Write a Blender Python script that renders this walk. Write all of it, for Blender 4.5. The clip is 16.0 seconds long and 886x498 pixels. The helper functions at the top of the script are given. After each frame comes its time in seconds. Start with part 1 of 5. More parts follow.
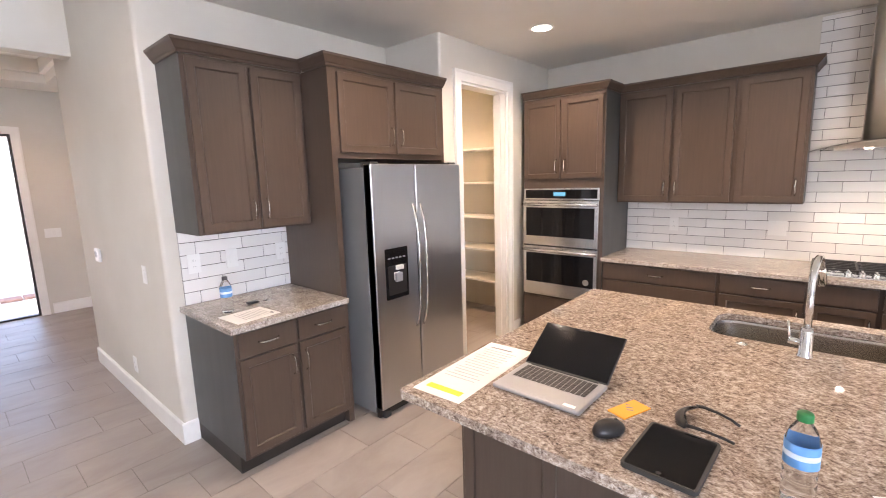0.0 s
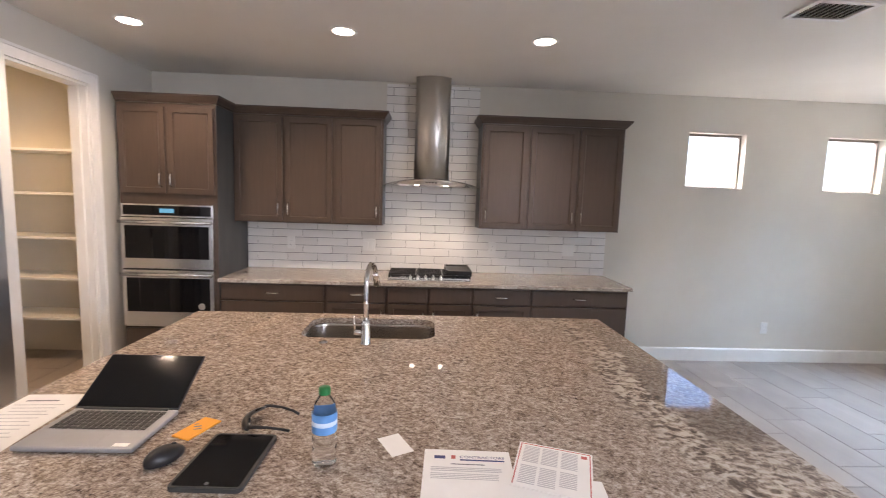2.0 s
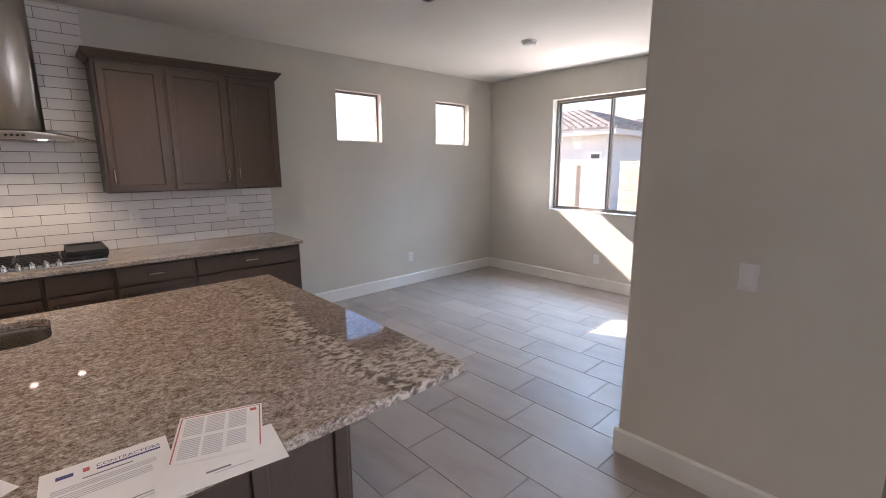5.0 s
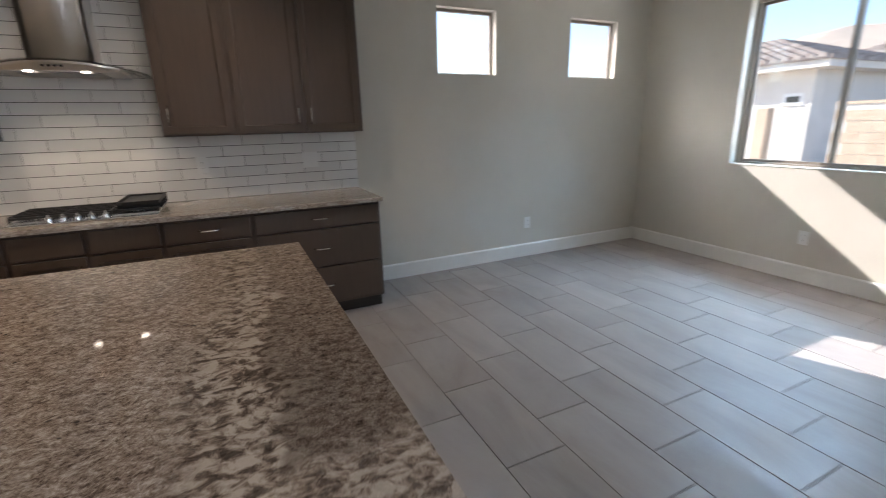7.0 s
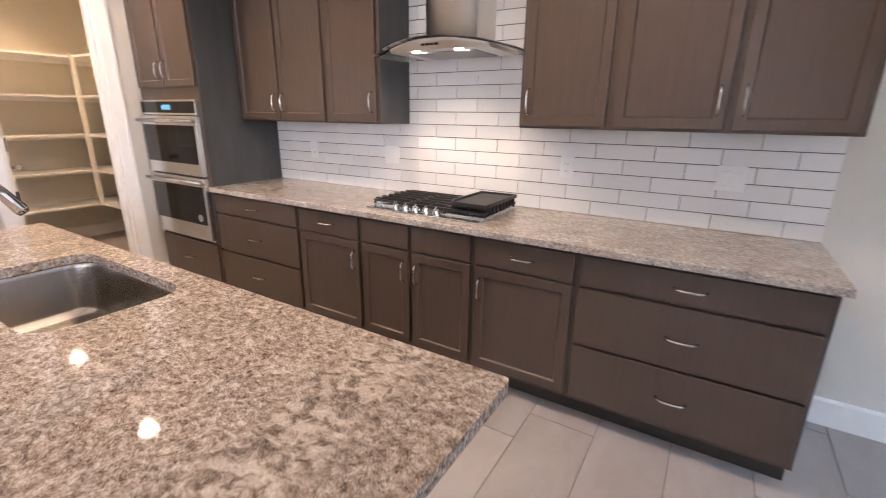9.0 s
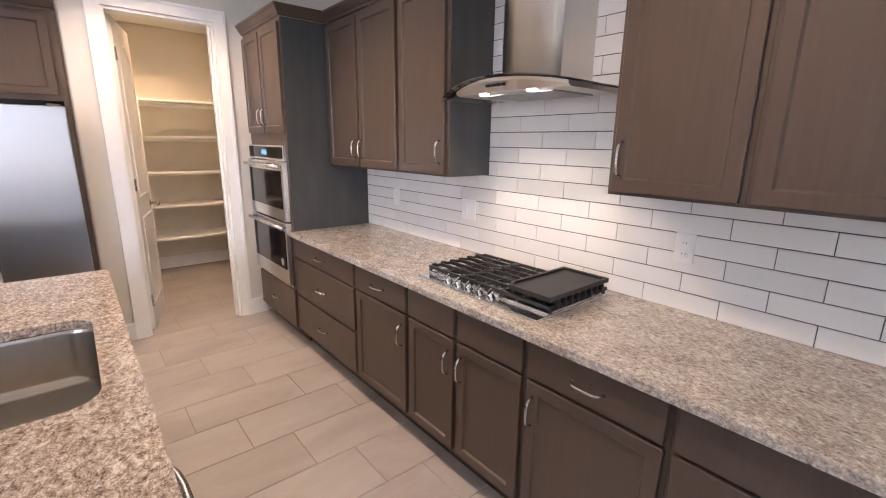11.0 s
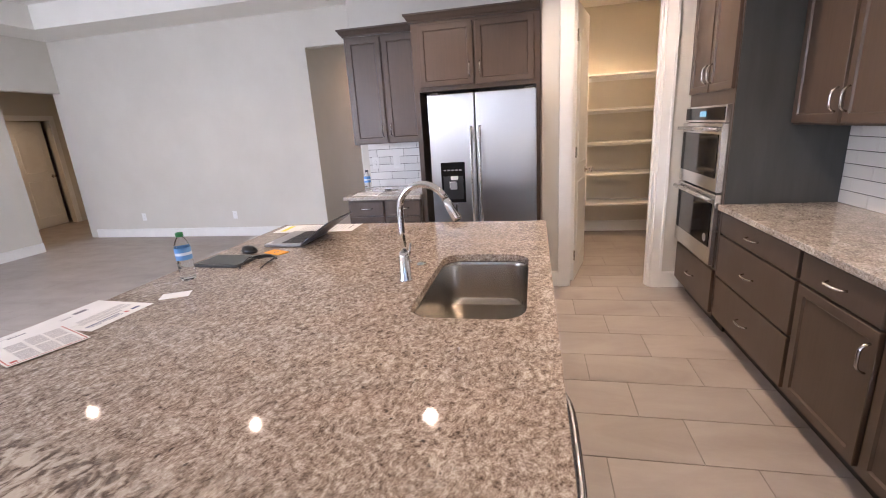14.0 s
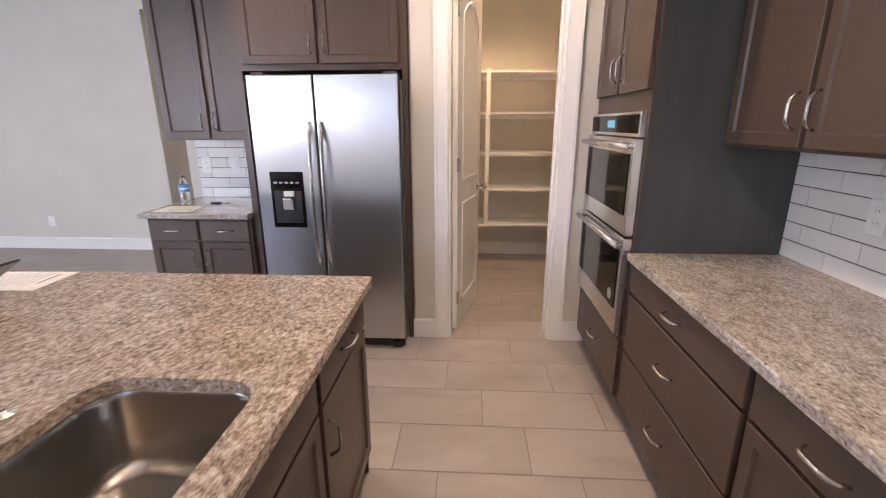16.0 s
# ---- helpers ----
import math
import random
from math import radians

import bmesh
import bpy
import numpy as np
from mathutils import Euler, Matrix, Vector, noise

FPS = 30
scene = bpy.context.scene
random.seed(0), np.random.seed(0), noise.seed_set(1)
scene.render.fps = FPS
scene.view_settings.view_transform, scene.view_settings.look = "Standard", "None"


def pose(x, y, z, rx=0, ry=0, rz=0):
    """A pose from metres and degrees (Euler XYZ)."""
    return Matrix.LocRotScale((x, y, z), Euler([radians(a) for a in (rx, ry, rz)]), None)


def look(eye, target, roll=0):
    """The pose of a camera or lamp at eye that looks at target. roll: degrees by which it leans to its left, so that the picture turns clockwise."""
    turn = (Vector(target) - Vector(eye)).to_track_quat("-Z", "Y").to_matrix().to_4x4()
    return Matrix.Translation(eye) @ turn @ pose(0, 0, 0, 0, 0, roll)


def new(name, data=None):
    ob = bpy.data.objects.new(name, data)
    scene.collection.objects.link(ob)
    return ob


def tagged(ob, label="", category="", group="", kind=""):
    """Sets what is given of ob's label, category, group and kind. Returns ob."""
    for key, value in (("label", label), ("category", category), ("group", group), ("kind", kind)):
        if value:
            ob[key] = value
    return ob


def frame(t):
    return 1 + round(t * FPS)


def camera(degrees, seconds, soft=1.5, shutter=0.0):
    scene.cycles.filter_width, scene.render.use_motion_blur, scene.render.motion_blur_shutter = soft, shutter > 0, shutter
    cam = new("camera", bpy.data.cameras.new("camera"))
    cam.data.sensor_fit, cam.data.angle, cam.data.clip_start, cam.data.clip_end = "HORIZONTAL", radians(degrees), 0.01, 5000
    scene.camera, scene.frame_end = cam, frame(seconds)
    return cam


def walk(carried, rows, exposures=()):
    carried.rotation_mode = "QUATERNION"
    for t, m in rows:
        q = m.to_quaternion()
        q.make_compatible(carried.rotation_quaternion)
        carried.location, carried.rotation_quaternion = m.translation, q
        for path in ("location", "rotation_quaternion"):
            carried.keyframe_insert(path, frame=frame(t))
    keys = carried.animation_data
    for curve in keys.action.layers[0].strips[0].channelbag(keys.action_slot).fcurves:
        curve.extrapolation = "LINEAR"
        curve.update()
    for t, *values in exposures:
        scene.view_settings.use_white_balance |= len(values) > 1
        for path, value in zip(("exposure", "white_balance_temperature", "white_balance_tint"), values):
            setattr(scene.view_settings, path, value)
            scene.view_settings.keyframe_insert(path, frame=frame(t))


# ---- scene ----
# ---- camera and its walk ----
cam = camera(90.2, 16.0, soft=1.0, shutter=0.25)
PATH = [
    (0, (-0.138, 0.03, 1.638), (-1.435, 1.519, 1.32), -1.7),
    (0.5, (-0.1, 0.029, 1.651), (-1.25, 1.641, 1.373), -0.6),
    (1, (-0.031, 0.049, 1.647), (-0.74, 1.907, 1.436), 1.0),
    (1.5, (0.058, 0.059, 1.632), (-0.205, 2.031, 1.427), 1.7),
    (2, (0.107, 0.072, 1.611), (0.201, 2.058, 1.397), 1.9),
    (2.5, (0.112, 0.088, 1.597), (0.474, 2.036, 1.325), 0.8),
    (3, (0.117, 0.077, 1.6), (0.755, 1.949, 1.301), 0.3),
    (3.5, (0.151, 0.068, 1.584), (1.049, 1.824, 1.251), -0.4),
    (4, (0.173, 0.04, 1.597), (1.279, 1.67, 1.253), -1.0),
    (4.5, (0.186, 0.022, 1.586), (1.476, 1.506, 1.219), -0.0),
    (4.7, (0.181, 0.013, 1.585), (1.516, 1.455, 1.216), -0.3),
    (6.8, (0.868, 0.627, 1.411), (1.884, 2.272, 0.899), -1.4),
    (7, (0.985, 0.709, 1.396), (1.8, 2.455, 0.86), -1.5),
    (7.5, (1.251, 0.941, 1.396), (1.46, 2.856, 0.857), -0.1),
    (8, (1.364, 1.275, 1.37), (1.203, 3.181, 0.786), -0.4),
    (8.5, (1.433, 1.625, 1.395), (0.938, 3.473, 0.811), -0.9),
    (9, (1.502, 1.961, 1.433), (0.503, 3.593, 0.851), 0.7),
    (9.2, (1.495, 2.079, 1.427), (0.359, 3.62, 0.847), -0.6),
    (11.3, (1.454, 2.651, 1.575), (-0.068, 3.862, 1.111), 0.9),
    (11.5, (1.437, 2.645, 1.586), (-0.122, 3.809, 1.121), 0.7),
    (12, (1.459, 2.599, 1.573), (-0.332, 3.368, 1.124), -0.4),
    (12.5, (1.463, 2.56, 1.552), (-0.455, 2.915, 1.107), -1.4),
    (13, (1.471, 2.566, 1.537), (-0.477, 2.499, 1.089), -3.3),
    (13.5, (1.476, 2.601, 1.53), (-0.447, 2.297, 1.071), -4.0),
    (14, (1.422, 2.648, 1.488), (-0.462, 2.241, 0.954), -3.6),
    (14.5, (1.196, 2.78, 1.478), (-0.693, 2.464, 0.903), -2.4),
    (15, (0.942, 2.932, 1.47), (-0.951, 2.685, 0.874), -1.9),
    (15.5, (0.659, 3.057, 1.491), (-1.242, 2.838, 0.909), -1.5),
    (16, (0.335, 3.071, 1.464), (-1.586, 2.954, 0.92), -0.2),
]
EXPOSURES = [(0, 2.8, 6450, 23), (1, 2.85, 6400, 22), (1.5, 2.5, 6400, 22), (2.5, 2.1, 6400, 23), (3.5, 1.85, 6450, 23), (4.7, 1.6, 6500, 25), (6.8, 1.38, 6300, 16), (7, 1.25, 6300, 16), (7.5, 1.5, 6300, 18),
             (8, 2.22, 6400, 22), (8.5, 2.42, 6250, 23), (9.2, 2.68, 6200, 25), (11.3, 2.55, 6100, 24), (12.5, 2.45, 6200, 24), (14, 2.38, 6150, 24), (16, 2.22, 6080, 24)]
walk(cam, [(t, look(eye, target, roll)) for t, eye, target, roll in PATH], EXPOSURES)

# ---- world, sun and large lights ----
world = bpy.data.worlds.new("world")
scene.world = world
world.use_nodes = True
SUN_WAY = Vector((0.57, -1.37, -1.0)).normalized()
SUN_UP = math.asin(-SUN_WAY.z)
sky = world.node_tree.nodes.new("ShaderNodeTexSky")
sky.sky_type = "NISHITA"
sky.sun_disc = False
sky.dust_density, sky.ozone_density = 0.5, 3.0
sky.sun_elevation = SUN_UP
sky.sun_rotation = math.atan2(-SUN_WAY.x, -SUN_WAY.y)
back = world.node_tree.nodes["Background"]
back.inputs["Strength"].default_value = 0.15
world.node_tree.links.new(sky.outputs[0], back.inputs["Color"])

sun = new("sun", bpy.data.lights.new("sun", "SUN"))
sun.data.energy = 5.0
sun.data.angle = radians(0.6)
sun.data.color = (1.0, 0.95, 0.87)
sun.matrix_world = look((0, 0, 12), Vector((0, 0, 12)) + SUN_WAY)

LAMP = (1.0, 0.77, 0.52)


def fill_lamp(name, eye, target, w, h, power, colour):
    lamp = new(name, bpy.data.lights.new(name, "AREA"))
    lamp.data.shape = "RECTANGLE"
    lamp.data.size, lamp.data.size_y = w, h
    lamp.data.energy = power
    lamp.data.color = colour
    lamp.matrix_world = look(eye, target)
    return lamp


# unseen area lamps outside the openings, added as sky and yard fill
fill_lamp("skylight_patio", (2.62, -2.0, 1.82), (-5, -2.0, 0.4), 3.2, 1.0, 30, (0.84, 0.92, 1.0))
fill_lamp("skylight_dining", (6.9, 2.75, 3.5), (2.0, 3.0, 1.2), 2.8, 1.1, 105, (0.46, 0.74, 1.0))
# extra fill below the sill to lift the dining ceiling and walls
fill_lamp("daylight_off_the_yard", (6.2, 2.66, 0.2), (3.2, 3.2, 2.6), 2.6, 0.9, 46, (1.0, 0.95, 0.87))

# ---- materials ----


def material(name, colour=(0.5, 0.5, 0.5), rough=0.5, metal=0.0, **more):
    m = bpy.data.materials.new(name)
    m.use_nodes = True
    b = m.node_tree.nodes["Principled BSDF"]
    b.inputs["Base Color"].default_value = (*colour, 1)
    b.inputs["Roughness"].default_value = rough
    b.inputs["Metallic"].default_value = metal
    for key, value in more.items():
        b.inputs[key.replace("_", " ")].default_value = value
    return m


def node(m, kind, **values):
    n = m.node_tree.nodes.new("ShaderNode" + kind)
    for key, value in values.items():
        n.inputs[key.replace("_", " ")].default_value = value
    return n


def link(m, a, out, b, inp):
    m.node_tree.links.new(a.outputs[out], b.inputs[inp])


def ramp(m, stops, smooth=False):
    r = m.node_tree.nodes.new("ShaderNodeValToRGB")
    e = r.color_ramp.elements
    while len(e) < len(stops):
        e.new(0.5)
    for i, (p, c) in enumerate(stops):
        e[i].position = p
        e[i].color = (*c, 1) if len(c) == 3 else c
    if smooth:
        r.color_ramp.interpolation = "EASE"
    return r


def coords(m, scale=(1, 1, 1), turn=(0, 0, 0), world_space=True):
    t = m.node_tree.nodes.new("ShaderNodeNewGeometry" if world_space else "ShaderNodeTexCoord")
    mp = node(m, "Mapping")
    mp.inputs["Scale"].default_value = scale
    mp.inputs["Rotation"].default_value = [radians(a) for a in turn]
    link(m, t, "Position" if world_space else "Object", mp, "Vector")
    return mp


def bsdf(m):
    return m.node_tree.nodes["Principled BSDF"]


def mottle(m, scale, colours, detail=4, stretch=(1, 1, 1), turn=(0, 0, 0), world_space=True, lo=0.35, hi=0.65):
    """Noise from one colour to another as the base colour; returns the colour node."""
    c = coords(m, stretch, turn, world_space)
    n = node(m, "TexNoise", Scale=scale, Detail=detail, Roughness=0.6)
    link(m, c, "Vector", n, "Vector")
    r = ramp(m, [(lo, colours[0]), (hi, colours[1])])
    link(m, n, "Fac", r, "Fac")
    link(m, r, "Color", bsdf(m), "Base Color")
    return r


def relief(m, scale, strength, distance=0.002, stretch=(1, 1, 1), detail=3, world_space=True):
    c = coords(m, stretch, (0, 0, 0), world_space)
    n = node(m, "TexNoise", Scale=scale, Detail=detail)
    link(m, c, "Vector", n, "Vector")
    b = node(m, "Bump", Strength=strength, Distance=distance)
    link(m, n, "Fac", b, "Height")
    link(m, b, "Normal", bsdf(m), "Normal")
    return n


def uneven_gloss(m, scale, lo, hi, stretch=(1, 1, 1)):
    c = coords(m, stretch)
    n = node(m, "TexNoise", Scale=scale, Detail=5)
    link(m, c, "Vector", n, "Vector")
    r = node(m, "MapRange")
    r.inputs["From Min"].default_value, r.inputs["From Max"].default_value = 0.3, 0.7
    r.inputs["To Min"].default_value, r.inputs["To Max"].default_value = lo, hi
    link(m, n, "Fac", r, "Value")
    link(m, r, "Result", bsdf(m), "Roughness")


PAINT = material("greige_wall_paint", (0.6, 0.58, 0.53), 0.65)
mottle(PAINT, 1.3, ((0.605, 0.575, 0.51), (0.645, 0.615, 0.55)))
relief(PAINT, 140, 0.25, 0.0015)
CEIL = material("flat_ceiling_paint", (0.8, 0.79, 0.76), 0.8)
mottle(CEIL, 0.9, ((0.77, 0.75, 0.695), (0.81, 0.79, 0.735)))
relief(CEIL, 110, 0.3, 0.0015)
PANTRY_PAINT = material("cream_pantry_paint", (0.66, 0.62, 0.52), 0.65)
mottle(PANTRY_PAINT, 1.5, ((0.65, 0.61, 0.52), (0.69, 0.65, 0.56)))
relief(PANTRY_PAINT, 140, 0.25, 0.0015)
TRIM = material("white_trim_paint", (0.82, 0.81, 0.78), 0.35)
mottle(TRIM, 6, ((0.79, 0.78, 0.75), (0.83, 0.82, 0.79)))

WOOD = material("dark_stained_maple", (0.09, 0.07, 0.06), 0.38)
_c = coords(WOOD, (28, 28, 1.6), (0, 0, 0), False)
_n = node(WOOD, "TexNoise", Scale=2.2, Detail=6, Roughness=0.65, Distortion=0.6)
link(WOOD, _c, "Vector", _n, "Vector")
_r = ramp(WOOD, [(0.25, (0.070, 0.0485, 0.036)), (0.5, (0.079, 0.0548, 0.0407)), (0.78, (0.088, 0.0615, 0.046))])
link(WOOD, _n, "Fac", _r, "Fac")
_c2 = coords(WOOD, (1.5, 1.5, 1.0), (0, 0, 0), True)
_n2 = node(WOOD, "TexNoise", Scale=2.4, Detail=3)
link(WOOD, _c2, "Vector", _n2, "Vector")
_mx = node(WOOD, "MixRGB", Fac=0.12)
_mx.blend_type = "OVERLAY"
link(WOOD, _r, "Color", _mx, 1)
link(WOOD, _n2, "Fac", _mx, 2)
link(WOOD, _mx, "Color", bsdf(WOOD), "Base Color")
_b = node(WOOD, "Bump", Strength=0.06, Distance=0.001)
link(WOOD, _n, "Fac", _b, "Height")
link(WOOD, _b, "Normal", bsdf(WOOD), "Normal")
uneven_gloss(WOOD, 5, 0.32, 0.40)
bsdf(WOOD).inputs["Specular IOR Level"].default_value = 0.46
# cabinet sides: the cool grey of daylight is put into the colour
SIDE = material("daylit_grey_cabinet_side", (0.06, 0.062, 0.062), 0.40)
mottle(SIDE, 3, ((0.052, 0.055, 0.055), (0.066, 0.069, 0.069)), stretch=(4, 4, 0.6))
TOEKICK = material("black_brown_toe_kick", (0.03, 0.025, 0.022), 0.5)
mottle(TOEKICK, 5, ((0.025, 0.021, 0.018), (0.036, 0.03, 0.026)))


def granite(name, veined):
    m = material(name, (0.3, 0.27, 0.23), 0.08)
    m.node_tree.nodes["Principled BSDF"].inputs["Specular IOR Level"].default_value = 0.5
    c = coords(m, (1, 1, 1), (0, 0, 0))
    warp = node(m, "TexNoise", Scale=9, Detail=3)
    link(m, c, "Vector", warp, "Vector")
    wm = node(m, "MixRGB", Fac=0.045)
    wm.blend_type = "ADD"
    link(m, c, "Vector", wm, 1)
    link(m, warp, "Color", wm, 2)
    mp = node(m, "Mapping")
    mp.inputs["Rotation"].default_value = (0, 0, radians(28))
    mp.inputs["Scale"].default_value = (0.74, 1.0, 1.0)
    link(m, wm, "Color", mp, "Vector")
    total = None
    for scale, detail, weight, twist in (((76, 3.2, 0.50, 0.35), (240, 2.5, 0.35, 0.0), (17, 4.0, 0.15, 0.6)) if veined else ((100, 3.5, 0.46, 0.3), (260, 2.5, 0.30, 0.0), (17, 4.0, 0.24, 0.6))):
        layer = node(m, "TexNoise", Scale=scale, Detail=detail, Roughness=0.64, Distortion=twist)
        link(m, mp, "Vector", layer, "Vector")
        part_of = node(m, "Math")
        part_of.operation = "MULTIPLY_ADD"
        part_of.inputs[1].default_value, part_of.inputs[2].default_value = weight, 0.0
        link(m, layer, "Fac", part_of, 0)
        if total is not None:
            link(m, total, "Value", part_of, 2)
        total = part_of
    flecks = total
    if veined:
        pal = ramp(m, [(0.365, (0.075, 0.055, 0.044)), (0.43, (0.185, 0.142, 0.113)), (0.482, (0.29, 0.233, 0.19)),
                       (0.535, (0.395, 0.335, 0.284)), (0.605, (0.58, 0.52, 0.455))])
    else:
        # paler and greyer: low-angle gloss on the wall counters is put into the colour
        pal = ramp(m, [(0.375, (0.12, 0.1, 0.088)), (0.43, (0.225, 0.195, 0.172)), (0.485, (0.325, 0.292, 0.262)),
                       (0.535, (0.42, 0.385, 0.35)), (0.61, (0.60, 0.57, 0.53))])
    link(m, flecks, "Value", pal, "Fac")
    # broad drifts of darker and paler stone
    drift = node(m, "TexNoise", Scale=2.6, Detail=4, Distortion=0.8)
    mp2 = node(m, "Mapping")
    mp2.inputs["Rotation"].default_value = (0, 0, radians(12))
    mp2.inputs["Scale"].default_value = (1.6, 0.5, 1)
    link(m, c, "Vector", mp2, "Vector")
    link(m, mp2, "Vector", drift, "Vector")
    dr = ramp(m, [(0.32, (0.52, 0.48, 0.46)), (0.5, (0.5, 0.5, 0.5)), (0.68, (0.62, 0.6, 0.57))])
    link(m, drift, "Fac", dr, "Fac")
    ov = node(m, "MixRGB", Fac=0.55)
    ov.blend_type = "OVERLAY"
    link(m, pal, "Color", ov, 1)
    link(m, dr, "Color", ov, 2)
    # black mineral grains
    v = node(m, "TexVoronoi", Scale=46, Randomness=1.0)
    link(m, mp, "Vector", v, "Vector")
    vr = ramp(m, [(0.10, (1, 1, 1)), (0.2, (0, 0, 0))])
    link(m, v, "Distance", vr, "Fac")
    gn = node(m, "TexNoise", Scale=7, Detail=2)
    link(m, c, "Vector", gn, "Vector")
    gr = ramp(m, [(0.5, (0, 0, 0)), (0.62, (0.85, 0.85, 0.85))])
    link(m, gn, "Fac", gr, "Fac")
    mm = node(m, "Math")
    mm.operation = "MULTIPLY"
    link(m, vr, "Color", mm, 0)
    link(m, gr, "Color", mm, 1)
    blk = node(m, "MixRGB")
    blk.inputs["Color2"].default_value = (0.04, 0.033, 0.03, 1)
    link(m, mm, "Value", blk, "Fac")
    link(m, ov, "Color", blk, "Color1")
    # one long smoky vein band with pale clusters, running across the slab
    sep = node(m, "SeparateXYZ")
    link(m, c, "Vector", sep, "Vector")
    wob = node(m, "TexNoise", Scale=1.9, Detail=5, Roughness=0.65)
    link(m, c, "Vector", wob, "Vector")
    sh = node(m, "Math")
    sh.operation = "MULTIPLY_ADD"
    sh.inputs[1].default_value, sh.inputs[2].default_value = 0.34, -1.13
    link(m, wob, "Fac", sh, 0)
    ad = node(m, "Math")
    link(m, sep, "X", ad, 0)
    link(m, sh, "Value", ad, 1)
    ab = node(m, "Math")
    ab.operation = "ABSOLUTE"
    link(m, ad, "Value", ab, 0)
    band = ramp(m, [(0.0, (0.95, 0.95, 0.95)), (0.06, (0.85, 0.85, 0.85)), (0.13, (0, 0, 0))])
    link(m, ab, "Value", band, "Fac")

    def between(src, out, a, b, lo=0.0, hi=1.0):
        r = node(m, "MapRange")
        r.interpolation_type = "SMOOTHSTEP"
        r.inputs["From Min"].default_value, r.inputs["From Max"].default_value = a, b
        r.inputs["To Min"].default_value, r.inputs["To Max"].default_value = lo, hi
        link(m, src, out, r, "Value")
        return r

    def combine(op, a, ao, b, bo):
        q = node(m, "Math")
        q.operation = op
        link(m, a, ao, q, 0)
        link(m, b, bo, q, 1)
        return q

    # dark patch from band to slab's end: smoky stone plus painted reflection; pale below
    low = combine("ADD", sep, "Y", sh, "Value")
    smoky_reflection = combine("MULTIPLY", between(ad, "Value", 0.055, 0.075), "Result", between(low, "Value", 0.34, 0.39), "Result")
    smoky_reflection = combine("MULTIPLY", smoky_reflection, "Value", between(sep, "Y", 1.5, 2.5, 0.85, 0.25), "Result")
    foot = combine("MULTIPLY", between(low, "Value", 0.40, 0.33, 0.0, 0.75), "Result", between(sep, "X", 0.82, 1.02), "Result")
    band = combine("MULTIPLY", band, "Color", between(sep, "Y", 1.5, 2.6, 0.95, 0.55), "Result")
    pale = combine("MAXIMUM", band, "Value", foot, "Value")
    big = node(m, "TexNoise", Scale=44, Detail=4, Roughness=0.6, Distortion=0.5)
    link(m, mp, "Vector", big, "Vector")
    bc = ramp(m, [(0.38, (0.05, 0.038, 0.031)), (0.44, (0.15, 0.115, 0.092)), (0.5, (0.34, 0.28, 0.23)), (0.58, (0.56, 0.50, 0.43))])
    link(m, big, "Fac", bc, "Fac")
    vein = node(m, "MixRGB")
    link(m, pale, "Value", vein, "Fac")
    link(m, blk, "Color", vein, "Color1")
    link(m, bc, "Color", vein, "Color2")
    # multiplied dark: smoky stone, deepened by a reflection put into the colour
    smoke = node(m, "MixRGB")
    smoke.blend_type = "MULTIPLY"
    smoke.inputs["Color2"].default_value = (0.45, 0.43, 0.42, 1)
    link(m, smoky_reflection, "Value", smoke, "Fac")
    link(m, vein, "Color", smoke, "Color1")
    link(m, smoke if veined else blk, "Color", bsdf(m), "Base Color")
    uneven_gloss(m, 14, 0.03, 0.07)
    return m


GRANITE = granite("speckled_granite_painted_sheen", False)
VEINED = granite("polished_veined_granite", True)

TILE = material("greige_porcelain_floor_tile", (0.4, 0.37, 0.34), 0.35)
_o = node(TILE, "ObjectInfo")
_c = coords(TILE, (1.0, 0.35, 1.0))
_off = node(TILE, "MixRGB", Fac=1.0)
_off.blend_type = "ADD"
_rc = node(TILE, "CombineXYZ")
_rm = node(TILE, "Math")
_rm.operation = "MULTIPLY"
_rm.inputs[1].default_value = 40
link(TILE, _o, "Random", _rm, 0)
link(TILE, _rm, "Value", _rc, "X")
link(TILE, _rm, "Value", _rc, "Y")
link(TILE, _c, "Vector", _off, 1)
link(TILE, _rc, "Vector", _off, 2)
_n = node(TILE, "TexNoise", Scale=3.2, Detail=6, Roughness=0.62, Distortion=0.8)
link(TILE, _off, "Color", _n, "Vector")
_r = ramp(TILE, [(0.3, (0.305, 0.268, 0.242)), (0.5, (0.36, 0.322, 0.296)), (0.72, (0.41, 0.373, 0.346))])
link(TILE, _n, "Fac", _r, "Fac")
_hv = node(TILE, "HueSaturation")
_mr = node(TILE, "MapRange")
_mr.inputs["To Min"].default_value, _mr.inputs["To Max"].default_value = 0.92, 1.08
link(TILE, _o, "Random", _mr, "Value")
link(TILE, _mr, "Result", _hv, "Value")
link(TILE, _r, "Color", _hv, "Color")
link(TILE, _hv, "Color", bsdf(TILE), "Base Color")
relief(TILE, 60, 0.10, 0.0015)
uneven_gloss(TILE, 4, 0.38, 0.52)
GROUT = material("grey_floor_grout", (0.2, 0.185, 0.17), 0.85)
mottle(GROUT, 30, ((0.2, 0.178, 0.16), (0.245, 0.22, 0.2)))
SUBWAY = material("glossy_white_subway_tile", (0.8, 0.79, 0.77), 0.12)
_o = node(SUBWAY, "ObjectInfo")
_r = ramp(SUBWAY, [(0.0, (0.74, 0.73, 0.71)), (1.0, (0.82, 0.81, 0.79))])
link(SUBWAY, _o, "Random", _r, "Fac")
link(SUBWAY, _r, "Color", bsdf(SUBWAY), "Base Color")
relief(SUBWAY, 16, 0.10, 0.002)
